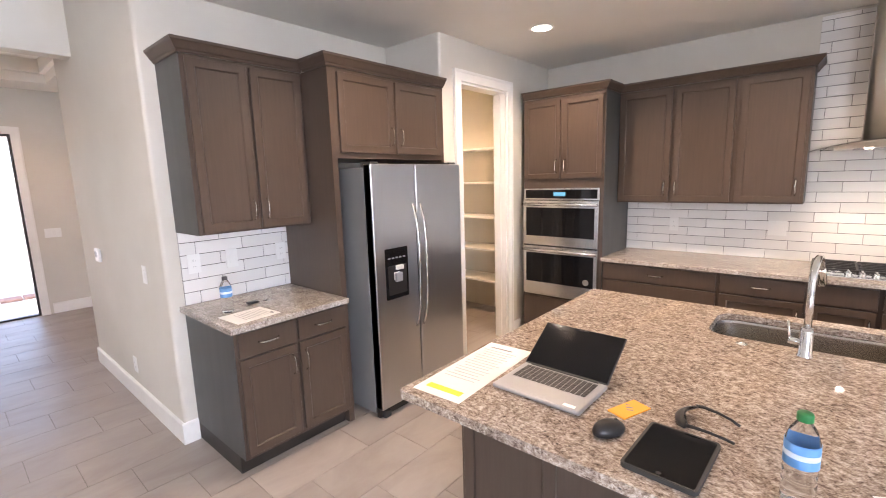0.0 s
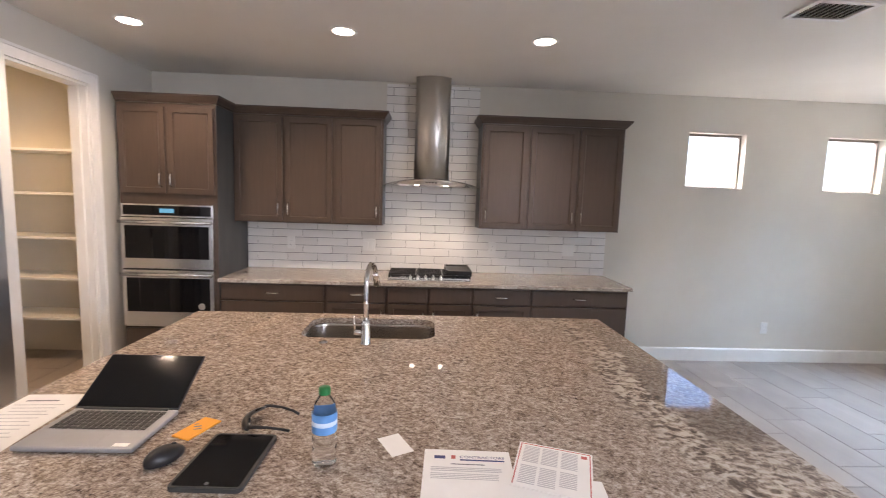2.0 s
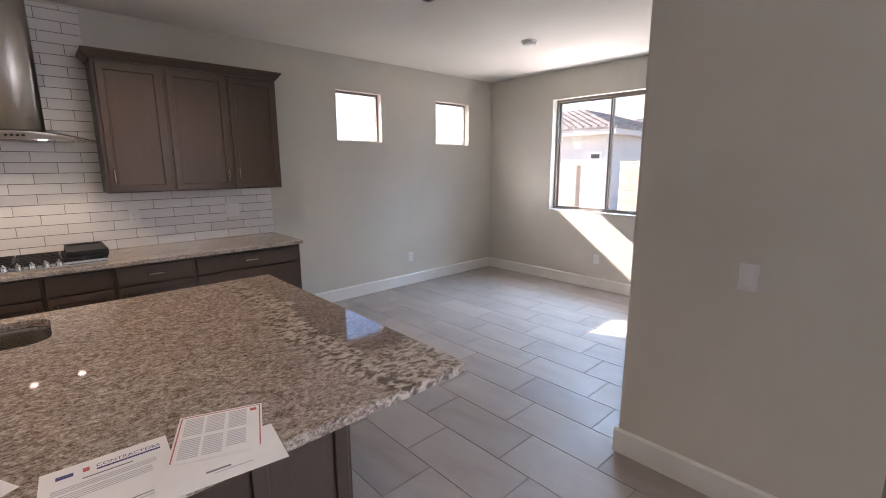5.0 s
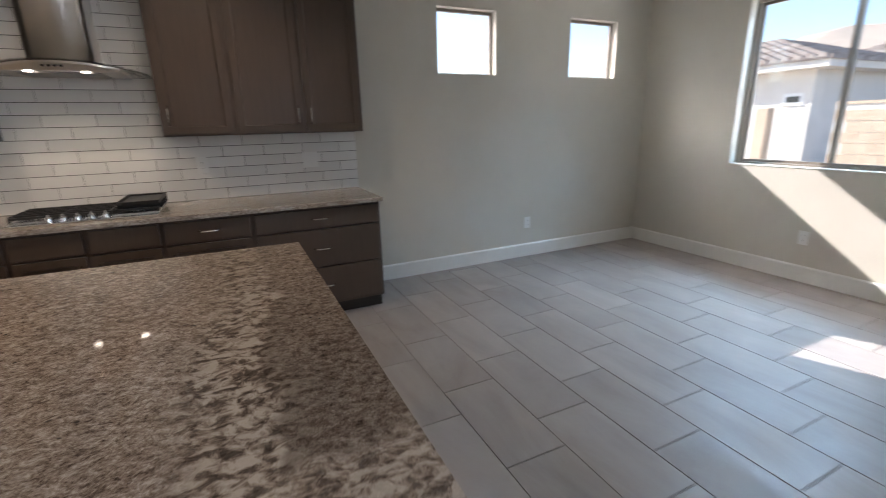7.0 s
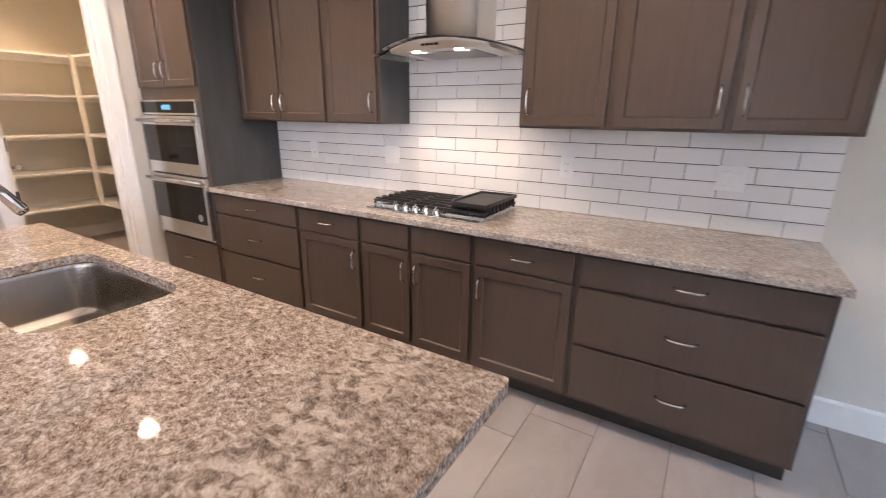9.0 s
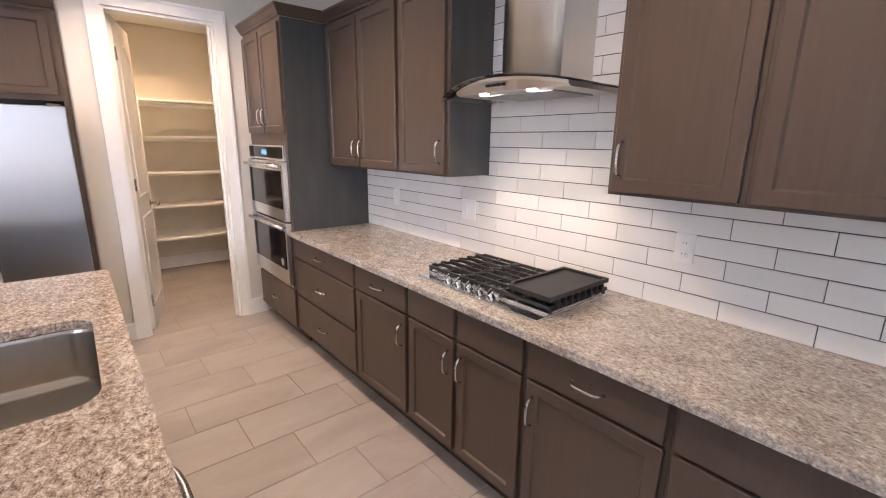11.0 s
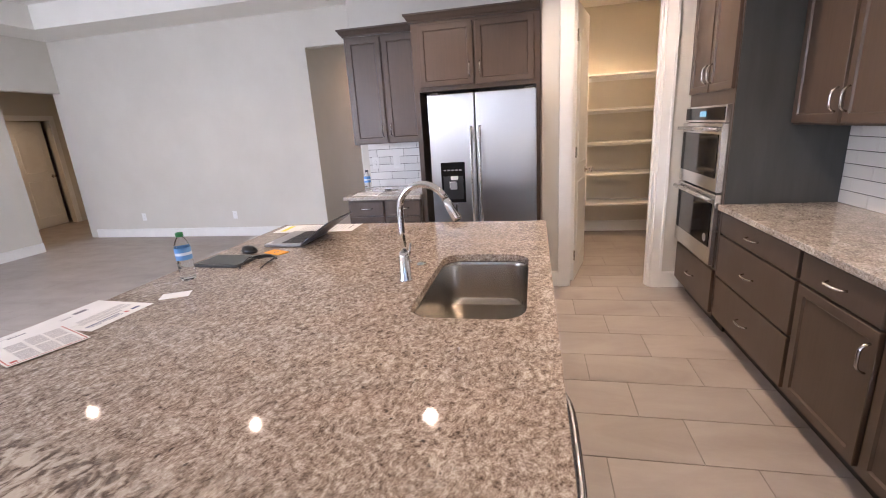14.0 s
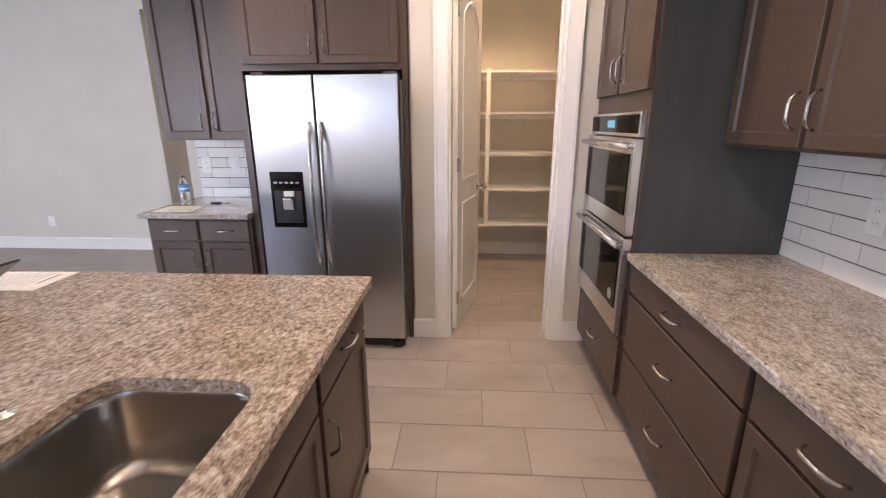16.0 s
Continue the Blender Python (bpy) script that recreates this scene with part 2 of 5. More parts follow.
WALLGROUT = material("charcoal_wall_grout", (0.13, 0.125, 0.12), 0.85)
mottle(WALLGROUT, 40, ((0.055, 0.052, 0.05), (0.085, 0.08, 0.077)))

STEEL = material("brushed_stainless_steel", (0.70, 0.705, 0.71), 0.22, 1.0)
FRIDGE_STEEL = material("brushed_fridge_steel", (0.56, 0.57, 0.585), 0.30, 1.0, Anisotropic=0.85)
_t = node(FRIDGE_STEEL, "CombineXYZ", Y=1.0)
link(FRIDGE_STEEL, _t, "Vector", bsdf(FRIDGE_STEEL), "Tangent")
HOOD_STEEL = material("satin_hood_steel", (0.70, 0.67, 0.63), 0.34, 1.0, Anisotropic=0.8)
_t = node(HOOD_STEEL, "CombineXYZ", Z=1.0)
link(HOOD_STEEL, _t, "Vector", bsdf(HOOD_STEEL), "Tangent")
relief(HOOD_STEEL, 160, 0.02, 0.0006)
relief(STEEL, 160, 0.005, 0.0004)
SINK = material("satin_sink_steel", (0.43, 0.395, 0.35), 0.25, 1.0)
relief(SINK, 160, 0.03, 0.0006)
CHROME = material("polished_chrome", (0.75, 0.75, 0.75), 0.07, 1.0)
uneven_gloss(CHROME, 30, 0.05, 0.11)
NICKEL = material("satin_nickel", (0.55, 0.53, 0.50), 0.24, 1.0)
uneven_gloss(NICKEL, 40, 0.18, 0.28)
FRIDGE_SIDE = material("grey_painted_fridge_side", (0.19, 0.19, 0.19), 0.45)
relief(FRIDGE_SIDE, 220, 0.2, 0.0008)
BLACKGLASS = material("black_oven_glass", (0.008, 0.008, 0.009), 0.05)
uneven_gloss(BLACKGLASS, 8, 0.035, 0.08)
bsdf(BLACKGLASS).inputs["Specular IOR Level"].default_value = 0.3
BLACK = material("black_plastic", (0.015, 0.015, 0.016), 0.35)
uneven_gloss(BLACK, 30, 0.3, 0.42)
IRON = material("black_cast_iron", (0.017, 0.017, 0.018), 0.5)
relief(IRON, 300, 0.35, 0.001)
RUBBER = material("dark_grey_rubber", (0.04, 0.04, 0.04), 0.7)
GREY = material("silver_grey_plastic", (0.33, 0.33, 0.34), 0.35, 0.3)
uneven_gloss(GREY, 30, 0.3, 0.42)
LID = material("dark_grey_laptop_lid", (0.06, 0.06, 0.065), 0.35, 0.4)
uneven_gloss(LID, 30, 0.3, 0.42)
WHITE = material("white_plastic", (0.8, 0.8, 0.78), 0.35)
uneven_gloss(WHITE, 30, 0.3, 0.42)
PAPER = material("white_paper", (0.8, 0.79, 0.77), 0.7)
mottle(PAPER, 9, ((0.77, 0.76, 0.74), (0.82, 0.81, 0.79)))
INK = material("grey_print", (0.2, 0.2, 0.22), 0.7)
PALE_INK = material("pale_grey_print", (0.5, 0.49, 0.5), 0.7)
NAVY = material("navy_print", (0.05, 0.06, 0.17), 0.7)
REDINK = material("red_print", (0.5, 0.12, 0.11), 0.7)
YELLOW = material("yellow_label", (0.85, 0.66, 0.05), 0.6)
ORANGE = material("orange_sticky_paper", (0.85, 0.36, 0.03), 0.65)
GLASS = material("clear_glass", (0.95, 0.97, 0.96), 0.02, Transmission_Weight=1.0, IOR=1.45)
PET = material("clear_bottle_plastic", (0.94, 0.97, 0.99), 0.04, Transmission_Weight=1.0, IOR=1.2)
BLUELABEL = material("blue_label", (0.11, 0.30, 0.62), 0.35)
PALEBLUE = material("pale_blue_print", (0.6, 0.7, 0.82), 0.4)
GREENCAP = material("green_cap", (0.008, 0.17, 0.045), 0.4)
WHITECAP = material("dark_grey_cap", (0.06, 0.065, 0.07), 0.4)
BRONZE = material("tan_bronze_aluminium", (0.27, 0.235, 0.20), 0.45, 0.2)
uneven_gloss(BRONZE, 30, 0.34, 0.48)
LAMPFACE = material("lit_lamp_lens", (0.9, 0.9, 0.9), 0.5)
bsdf(LAMPFACE).inputs["Emission Color"].default_value = (1.0, 0.86, 0.68, 1)
bsdf(LAMPFACE).inputs["Emission Strength"].default_value = 5
DISPLAY = material("lit_blue_display", (0.02, 0.05, 0.08), 0.2)
bsdf(DISPLAY).inputs["Emission Color"].default_value = (0.25, 0.75, 1.0, 1)
bsdf(DISPLAY).inputs["Emission Strength"].default_value = 0.12
STUCCO = material("pale_stucco", (0.7, 0.66, 0.6), 0.85)
mottle(STUCCO, 2, ((0.66, 0.62, 0.56), (0.73, 0.69, 0.63)))
relief(STUCCO, 50, 0.5, 0.004)
BLOCK = material("tan_masonry_block", (0.42, 0.30, 0.21), 0.9)
mottle(BLOCK, 5, ((0.48, 0.37, 0.27), (0.56, 0.44, 0.33)))
relief(BLOCK, 60, 0.5, 0.004)
ROOFTILE = material("weathered_clay_roof_tile", (0.28, 0.2, 0.16), 0.85)
mottle(ROOFTILE, 3, ((0.24, 0.19, 0.165), (0.46, 0.40, 0.355)))
GRAVEL = material("tan_desert_gravel", (0.42, 0.35, 0.28), 0.95)
mottle(GRAVEL, 18, ((0.33, 0.27, 0.21), (0.5, 0.42, 0.34)))
relief(GRAVEL, 60, 0.8, 0.01)
CONCRETE = material("pale_concrete", (0.5, 0.49, 0.47), 0.85)
mottle(CONCRETE, 2, ((0.46, 0.45, 0.43), (0.54, 0.53, 0.51)))
PAVER = material("reddish_paver", (0.33, 0.2, 0.17), 0.9)
mottle(PAVER, 8, ((0.28, 0.17, 0.14), (0.38, 0.24, 0.2)))
DARKMETAL = material("dark_bronze_metal", (0.035, 0.03, 0.03), 0.45, 0.3)
uneven_gloss(DARKMETAL, 30, 0.38, 0.5)
DARKWIN = material("dark_window_glass", (0.03, 0.035, 0.045), 0.08)

# ---- mesh helpers ----


def part(name, bm, mat, parent=None, label="", smooth=False):
    me = bpy.data.meshes.new(name)
    bmesh.ops.recalc_face_normals(bm, faces=bm.faces)
    bm.to_mesh(me)
    bm.free()
    me.materials.append(mat)
    if smooth:
        for p in me.polygons:
            p.use_smooth = True
    ob = new(name, me)
    if parent is not None:
        ob.parent = parent
    if label:
        tagged(ob, label)
    return ob


def share(name, src, parent, x, y, z):
    """One more object on the mesh of src."""
    ob = new(name, src.data)
    ob.parent = parent
    ob.location = (x, y, z)
    return ob


def thing(name, m, label, category, group=""):
    ob = new(name)
    ob.empty_display_size = 0.1
    ob.matrix_world = m
    return tagged(ob, label, category, group)


def bx(bm, x0, y0, z0, x1, y1, z1):
    v = [bm.verts.new(p) for p in ((x0, y0, z0), (x1, y0, z0), (x1, y1, z0), (x0, y1, z0), (x0, y0, z1), (x1, y0, z1), (x1, y1, z1), (x0, y1, z1))]
    for f in ((3, 2, 1, 0), (4, 5, 6, 7), (0, 1, 5, 4), (1, 2, 6, 5), (2, 3, 7, 6), (3, 0, 4, 7)):
        bm.faces.new([v[i] for i in f])
    return bm


def boxes(*spans):
    bm = bmesh.new()
    for s in spans:
        bx(bm, *s)
    return bm


def rbox(x0, y0, z0, x1, y1, z1, b=0.003, seg=2):
    bm = boxes((x0, y0, z0, x1, y1, z1))
    bmesh.ops.bevel(bm, geom=bm.edges[:], offset=b, segments=seg, affect="EDGES", profile=0.5)
    return bm


def tube(points, r, seg=10, flat=1.0, cap=True):
    """A round bar along points; r may be a list; flat squeezes it along its own binormal."""
    bm = bmesh.new()
    pts = [Vector(p) for p in points]
    rs = r if isinstance(r, (list, tuple)) else [r] * len(pts)
    rings = []
    ref = None
    for i, p in enumerate(pts):
        d = (pts[min(i + 1, len(pts) - 1)] - pts[max(i - 1, 0)]).normalized()
        if ref is None:
            ref = d.orthogonal().normalized()
        ref = (ref - d * ref.dot(d)).normalized()
        side = d.cross(ref)
        rings.append([bm.verts.new(p + (ref * math.cos(a) + side * math.sin(a) * flat) * rs[i]) for a in (k * math.tau / seg for k in range(seg))])
    for a, b in zip(rings, rings[1:]):
        for k in range(seg):
            bm.faces.new((a[k], a[(k + 1) % seg], b[(k + 1) % seg], b[k]))
    if cap:
        bm.faces.new(rings[0][::-1])
        bm.faces.new(rings[-1])
    return bm


def lathe(profile, seg=24, x=0, y=0):
    bm = bmesh.new()
    rings = []
    for r, z in profile:
        if r < 1e-5:
            rings.append([bm.verts.new((x, y, z))])
        else:
            rings.append([bm.verts.new((x + r * math.cos(k * math.tau / seg), y + r * math.sin(k * math.tau / seg), z)) for k in range(seg)])
    for a, b in zip(rings, rings[1:]):
        for k in range(seg):
            va, vb = a[k % len(a)], a[(k + 1) % len(a)]
            vc, vd = b[(k + 1) % len(b)], b[k % len(b)]
            vs = list(dict.fromkeys((va, vb, vc, vd)))
            if len(vs) > 2:
                bm.faces.new(vs)
    return bm


def prism(outline, lo, hi, axis="z"):
    """An outline of 2D points drawn out from lo to hi along an axis."""
    bm = bmesh.new()
    put = {"z": lambda a, b, h: (a, b, h), "x": lambda a, b, h: (h, a, b), "y": lambda a, b, h: (a, h, b)}[axis]
    low = [bm.verts.new(put(a, b, lo)) for a, b in outline]
    top = [bm.verts.new(put(a, b, hi)) for a, b in outline]
    bm.faces.new(low[::-1])
    bm.faces.new(top)
    n = len(outline)
    for i in range(n):
        bm.faces.new((low[i], low[(i + 1) % n], top[(i + 1) % n], top[i]))
    return bm


def rounded(x0, y0, x1, y1, r, seg=6):
    out = []
    for cx, cy, a0 in ((x1 - r, y1 - r, 0), (x0 + r, y1 - r, 90), (x0 + r, y0 + r, 180), (x1 - r, y0 + r, 270)):
        for k in range(seg + 1):
            a = radians(a0 + 90 * k / seg)
            out.append((cx + r * math.cos(a), cy + r * math.sin(a)))
    return out


def blend(*bms):
    """Several loose meshes as one."""
    out = bmesh.new()
    for b in bms:
        me = bpy.data.meshes.new("piece")
        b.to_mesh(me)
        b.free()
        out.from_mesh(me)
        bpy.data.meshes.remove(me)
    return out


def moved(bm, m):
    bmesh.ops.transform(bm, matrix=m, verts=bm.verts)
    return bm


def structure(name, bm, mat, label, smooth=False):
    return tagged(part(name, bm, mat, None, "", smooth), label, kind="structure")

# ---- the large structure ----
FZ = 0.047     # finished floor
ZK = 2.72      # kitchen and dining ceiling
ZL = 3.06      # great room ceiling
YB = 4.42      # cooktop wall
XR = 5.225     # dining window wall
XP = -2.44     # pantry wall
XA = -3.04     # wall behind the fridge and the desk
YE = 0.87      # hall wall
XL = -4.49     # great room far wall
YS = -4.5     # great room south wall
XE = -7.62     # entry wall
HS = -0.335    # south side of the hall
W1 = (2.715, 3.298, 1.827, 2.37)
W2 = (4.15, 4.755, 1.827, 2.375)
BW = (1.96, 3.375, 0.983, 2.38)


def wall_with_holes(name, axis, at, thick, a0, a1, z0, z1, holes, mat, label):
    """A wall across axis from at to at + thick, along the other from a0 to a1, with holes (b0, b1, low, top)."""
    bm = bmesh.new()

    def slab(p, q, lo, hi):
        if q - p > 1e-4 and hi - lo > 1e-4:
            if axis == "y":
                bx(bm, p, min(at, at + thick), lo, q, max(at, at + thick), hi)
            else:
                bx(bm, min(at, at + thick), p, lo, max(at, at + thick), q, hi)
    cur = a0
    for b0, b1, lo, hi in sorted(holes):
        slab(cur, b0, z0, z1)
        slab(b0, b1, z0, lo)
        slab(b0, b1, hi, z1)
        cur = b1
    slab(cur, a1, z0, z1)
    return structure(name, bm, mat, label)


wall_with_holes("wall_north", "y", YB, 0.13, -2.58, XR + 0.16, 0, ZL + 0.4, [W1, W2], PAINT, "greige painted wall with two small square windows")
wall_with_holes("wall_east", "x", XR, 0.16, 0.8, YB, 0, ZL + 0.4, [BW], PAINT, "greige painted wall with a wide slider window")
wall_with_holes("wall_dining_south", "y", 0.975, -0.16, 2.352, XR, 0, ZL + 0.4, [], PAINT, "greige painted wall with a bullnose corner")
wall_with_holes("wall_patio", "x", 2.352, 0.16, YS, 0.815, 0, ZL + 0.4, [(-3.6, -0.02, 0.0, 2.4)], PAINT, "greige painted wall with a wide patio door opening")
wall_with_holes("wall_pantry", "x", XP, -0.13, 2.70, YB, 0, ZK, [(2.935, 3.615, 0.0, 2.40)], PAINT, "greige painted wall with an open pantry doorway")
wall_with_holes("wall_alcove", "x", XA, -0.13, YE + 0.13, 2.70, 0, ZK, [], PAINT, "greige painted wall behind refrigerator and desk cabinets")
wall_with_holes("wall_alcove_return", "y", 2.70, 0.13, -4.65, XP - 0.13, 0, ZK, [], PAINT, "greige painted return wall beside the refrigerator")
wall_with_holes("wall_hall", "y", YE, 0.13, -5.15, XA, 0, ZL, [], PAINT, "greige painted hall wall with switches")
wall_with_holes("wall_great_room", "x", XL, -0.14, YS, YE, 0, ZL + 0.4, [(HS, YE, 0.0, 2.61)], PAINT, "greige painted wall with a tall hall opening")
wall_with_holes("wall_south", "y", YS, -0.14, -6.4, 2.5, 0, ZL + 0.4, [(XL, -3.62, 0.0, 2.33)], PAINT, "greige painted wall with a corridor opening")
wall_with_holes("wall_entry", "x", XE, -0.16, -1.0, 3.0, 0, ZL, [(-0.16, 0.77, 0.0, 2.31)], PAINT, "greige painted wall round the open front door")
wall_with_holes("wall_hall_south", "y", HS, -0.14, XE, XL - 0.14, 0, ZL, [], PAINT, "greige painted hall wall")
wall_with_holes("wall_entry_north", "y", 2.8, 0.14, XE, -5.15, 0, ZL, [], PAINT, "greige painted entry wall")
wall_with_holes("wall_entry_east", "x", -5.15, 0.1, YE + 0.13, 2.8, 0, ZL, [], PAINT, "greige painted entry wall")
wall_with_holes("wall_pantry_back", "x", -4.52, -0.12, 2.83, YB + 0.16, 0, ZK, [], PANTRY_PAINT, "cream painted pantry wall")
wall_with_holes("wall_pantry_north", "y", YB, 0.16, -4.52, -2.58, 0, ZK, [], PANTRY_PAINT, "cream painted pantry wall")
wall_with_holes("wall_corridor_back", "y", -6.6, -0.12, -6.4, -3.0, 0, 2.6, [(-5.86, -5.08, 0.0, 2.06)], PAINT, "tan lit corridor wall")
wall_with_holes("wall_corridor_side", "x", -6.3, -0.12, -6.6, YS - 0.14, 0, 2.6, [], PAINT, "corridor wall")
wall_with_holes("wall_corridor_end", "x", -3.2, 0.12, -6.6, YS - 0.14, 0, 2.6, [], PAINT, "corridor wall")



def bullnose(ob, x, y, r=0.022):
    """Rounds the upright edges of a wall at one plan point."""
    bm = bmesh.new()
    bm.from_mesh(ob.data)
    bmesh.ops.remove_doubles(bm, verts=bm.verts, dist=1e-5)
    e = [q for q in bm.edges if all(abs(v.co.x - x) < 1e-4 and abs(v.co.y - y) < 1e-4 for v in q.verts)]
    bmesh.ops.bevel(bm, geom=e, offset=r, segments=5, affect="EDGES", profile=0.5)
    bm.to_mesh(ob.data)
    bm.free()


bullnose(bpy.data.objects["wall_hall"], XA, YE)
bullnose(bpy.data.objects["wall_dining_south"], 2.352, 0.975)
bullnose(bpy.data.objects["wall_pantry"], XP, 2.70)
bullnose(bpy.data.objects["wall_hall"], -5.15, YE)

structure("ceiling_kitchen", boxes((-4.64, 1.0, ZK, XR, YB, ZK + 0.1), (XA, 0.72, ZK, 2.352, 1.0, ZK + 0.1)), CEIL, "flat white painted kitchen ceiling")
structure("beam_face", boxes((XA, 0.70, ZK - 0.0, 2.352, 0.72, ZL + 0.4)), PAINT, "painted drop between kitchen and great room ceilings")
# great room ceiling with a raised tray
TX0, TX1, TY0, TY1 = XL + 0.62, 1.7, YS + 0.62, 0.1
structure("ceiling_great_room", boxes(
    (XL, YS, ZL, TX0, YE, ZL + 0.06), (TX1, YS, ZL, 2.352, 0.70, ZL + 0.06), (TX0, YS, ZL, TX1, TY0, ZL + 0.06), (TX0, TY1, ZL, TX1, 0.70, ZL + 0.06),
    (TX0, 0.70, ZL, XA, YE, ZL + 0.06),
    (TX0 - 0.06, TY0, ZL + 0.06, TX0, TY1, ZL + 0.3), (TX1, TY0, ZL + 0.06, TX1 + 0.06, TY1, ZL + 0.3), (TX0, TY0 - 0.06, ZL + 0.06, TX1, TY0, ZL + 0.3), (TX0, TY1, ZL + 0.06, TX1, TY1 + 0.06, ZL + 0.3),
    (TX0 - 0.06, TY0 - 0.06, ZL + 0.3, TX1 + 0.06, TY1 + 0.06, ZL + 0.4)), CEIL, "white painted tray ceiling")
structure("ceiling_entry", boxes(
    (XE, HS, 2.85, -7.1, 2.8, 2.95), (-5.6, HS, 2.85, XL - 0.14, 2.8, 2.95), (-7.1, HS, 2.85, -5.6, -0.2, 2.95), (-7.1, 1.1, 2.85, -5.6, 2.8, 2.95),
    (-7.1, -0.2, 2.95, -7.05, 1.1, 3.1), (-5.65, -0.2, 2.95, -5.6, 1.1, 3.1), (-7.05, -0.2, 2.95, -5.65, -0.15, 3.1), (-7.05, 1.05, 2.95, -5.65, 1.1, 3.1), (-7.1, -0.2, 3.1, -5.6, 1.1, 3.15)), CEIL, "white painted entry tray ceiling")
structure("ceiling_corridor", boxes((-6.4, -7.9, 2.6, -3.1, YS - 0.14, 2.7)), CEIL, "white painted corridor ceiling")

floor = structure("floor", boxes((XE - 0.16, -7.9, -0.06, XR, 4.6, FZ - 0.004)), GROUT, "grey grout bed of the tiled floor")


def baseboard(x0, y0, x1, y1, side):
    """Along a wall from one point to the other; side: the way it stands proud."""
    t, z, h = 0.015, FZ, FZ + 0.137
    if abs(x1 - x0) > abs(y1 - y0):
        y2 = y0 + side * t
        bm = prism([(y0, z), (y2, z), (y2, h - 0.012), (y0 + side * 0.006, h), (y0, h)], x0, x1, "x")
    else:
        x2 = x0 + side * t
        bm = prism([(x0, z), (x2, z), (x2, h - 0.012), (x0 + side * 0.006, h), (x0, h)], y0, y1, "y")
    return tagged(part("baseboard", bm, TRIM), "white painted baseboard along the wall", "baseboard", kind="structure")


baseboard(1.94, YB, XR, YB, -1)
baseboard(XR, 0.975, XR, YB - 0.015, -1)
baseboard(2.352 + 0.0, 0.975, XR - 0.015, 0.975, 1)
baseboard(2.352, -0.02, 2.352, 0.99, -1)
baseboard(XL, YS, XL, HS, 1)
baseboard(-3.62, YS, 2.3, YS, 1)
baseboard(-5.15, YE, XA, YE, -1)
baseboard(XA, YE - 0.015, XA, 0.95, 1)
baseboard(XE, 0.89, XE, 2.8, 1)
baseboard(XP, 2.70, XP, 2.85, 1)
baseboard(XP, 3.70, XP, 3.84, 1)
baseboard(-4.52, 2.83, -4.52, YB, 1)
baseboard(-5.0, -6.6, -3.2, -6.6, 1)
baseboard(XE + 0.015, HS, XL - 0.14, HS, 1)


def casing(name, axis, at, out, b0, b1, top, w=0.085):
    """Door casing on a wall face, proud of it by out."""
    bm = bmesh.new()
    lo, hi = min(at, at + out), max(at, at + out)
    d = 0.35 * out
    for p, q, z0, z1 in ((b0 - w, b0, FZ, top + w), (b1, b1 + w, FZ, top + w), (b0, b1, top, top + w)):
        bx(bm, lo, p, z0, hi, q, z1)
    for p, q, z0, z1 in ((b0 - w, b0 - w + 0.02, FZ, top + w), (b1 + w - 0.02, b1 + w, FZ, top + w), (b0 - w + 0.02, b1 + w - 0.02, top + w - 0.02, top + w)):
        bx(bm, min(at + out, at + out + d), p, z0, max(at + out, at + out + d), q, z1)
    return tagged(part(name, bm, TRIM), "white painted door casing", "door casing", kind="structure")


casing("trim_pantry", "x", XP, 0.018, 2.935, 3.615, 2.40)
structure("trim_pantry_jamb", boxes((XP - 0.128, 2.936, FZ, XP, 2.954, 2.399), (XP - 0.128, 3.596, FZ, XP, 3.614, 2.399), (XP - 0.128, 2.954, 2.381, XP, 3.596, 2.399),
                                    (XP - 0.085, 3.584, FZ, XP - 0.05, 3.596, 2.381)), TRIM, "white painted door jamb with stop")
structure("trim_corridor", boxes((-5.95, -6.6, FZ, -5.86, -6.582, 2.15), (-5.08, -6.6, FZ, -4.99, -6.582, 2.15), (-5.86, -6.6, 2.06, -5.08, -6.582, 2.15)), TRIM, "white painted door casing in the corridor")
wall_with_holes("wall_bedroom", "y", -7.8, -0.1, -6.4, -4.4, 0, 2.6, [], PAINT, "dim bedroom wall behind the corridor door")
wall_with_holes("wall_bedroom_west", "x", -6.3, -0.1, -7.8, -6.72, 0, 2.6, [], PAINT, "dim bedroom side wall")
wall_with_holes("wall_bedroom_east", "x", -4.5, 0.1, -7.8, -6.72, 0, 2.6, [], PAINT, "dim bedroom side wall")
casing("trim_entry", "x", XE, 0.02, -0.16, 0.77, 2.31)
structure("trim_entry_jamb", boxes((XE - 0.1, 0.745, FZ, XE - 0.012, 0.769, 2.309), (XE - 0.1, -0.159, FZ, XE - 0.012, -0.135, 2.309), (XE - 0.1, -0.135, 2.285, XE - 0.012, 0.745, 2.309), (XE - 0.1, -0.135, FZ - 0.004, XE - 0.012, 0.745, FZ + 0.02)), DARKMETAL, "dark bronze frame of the open front door")

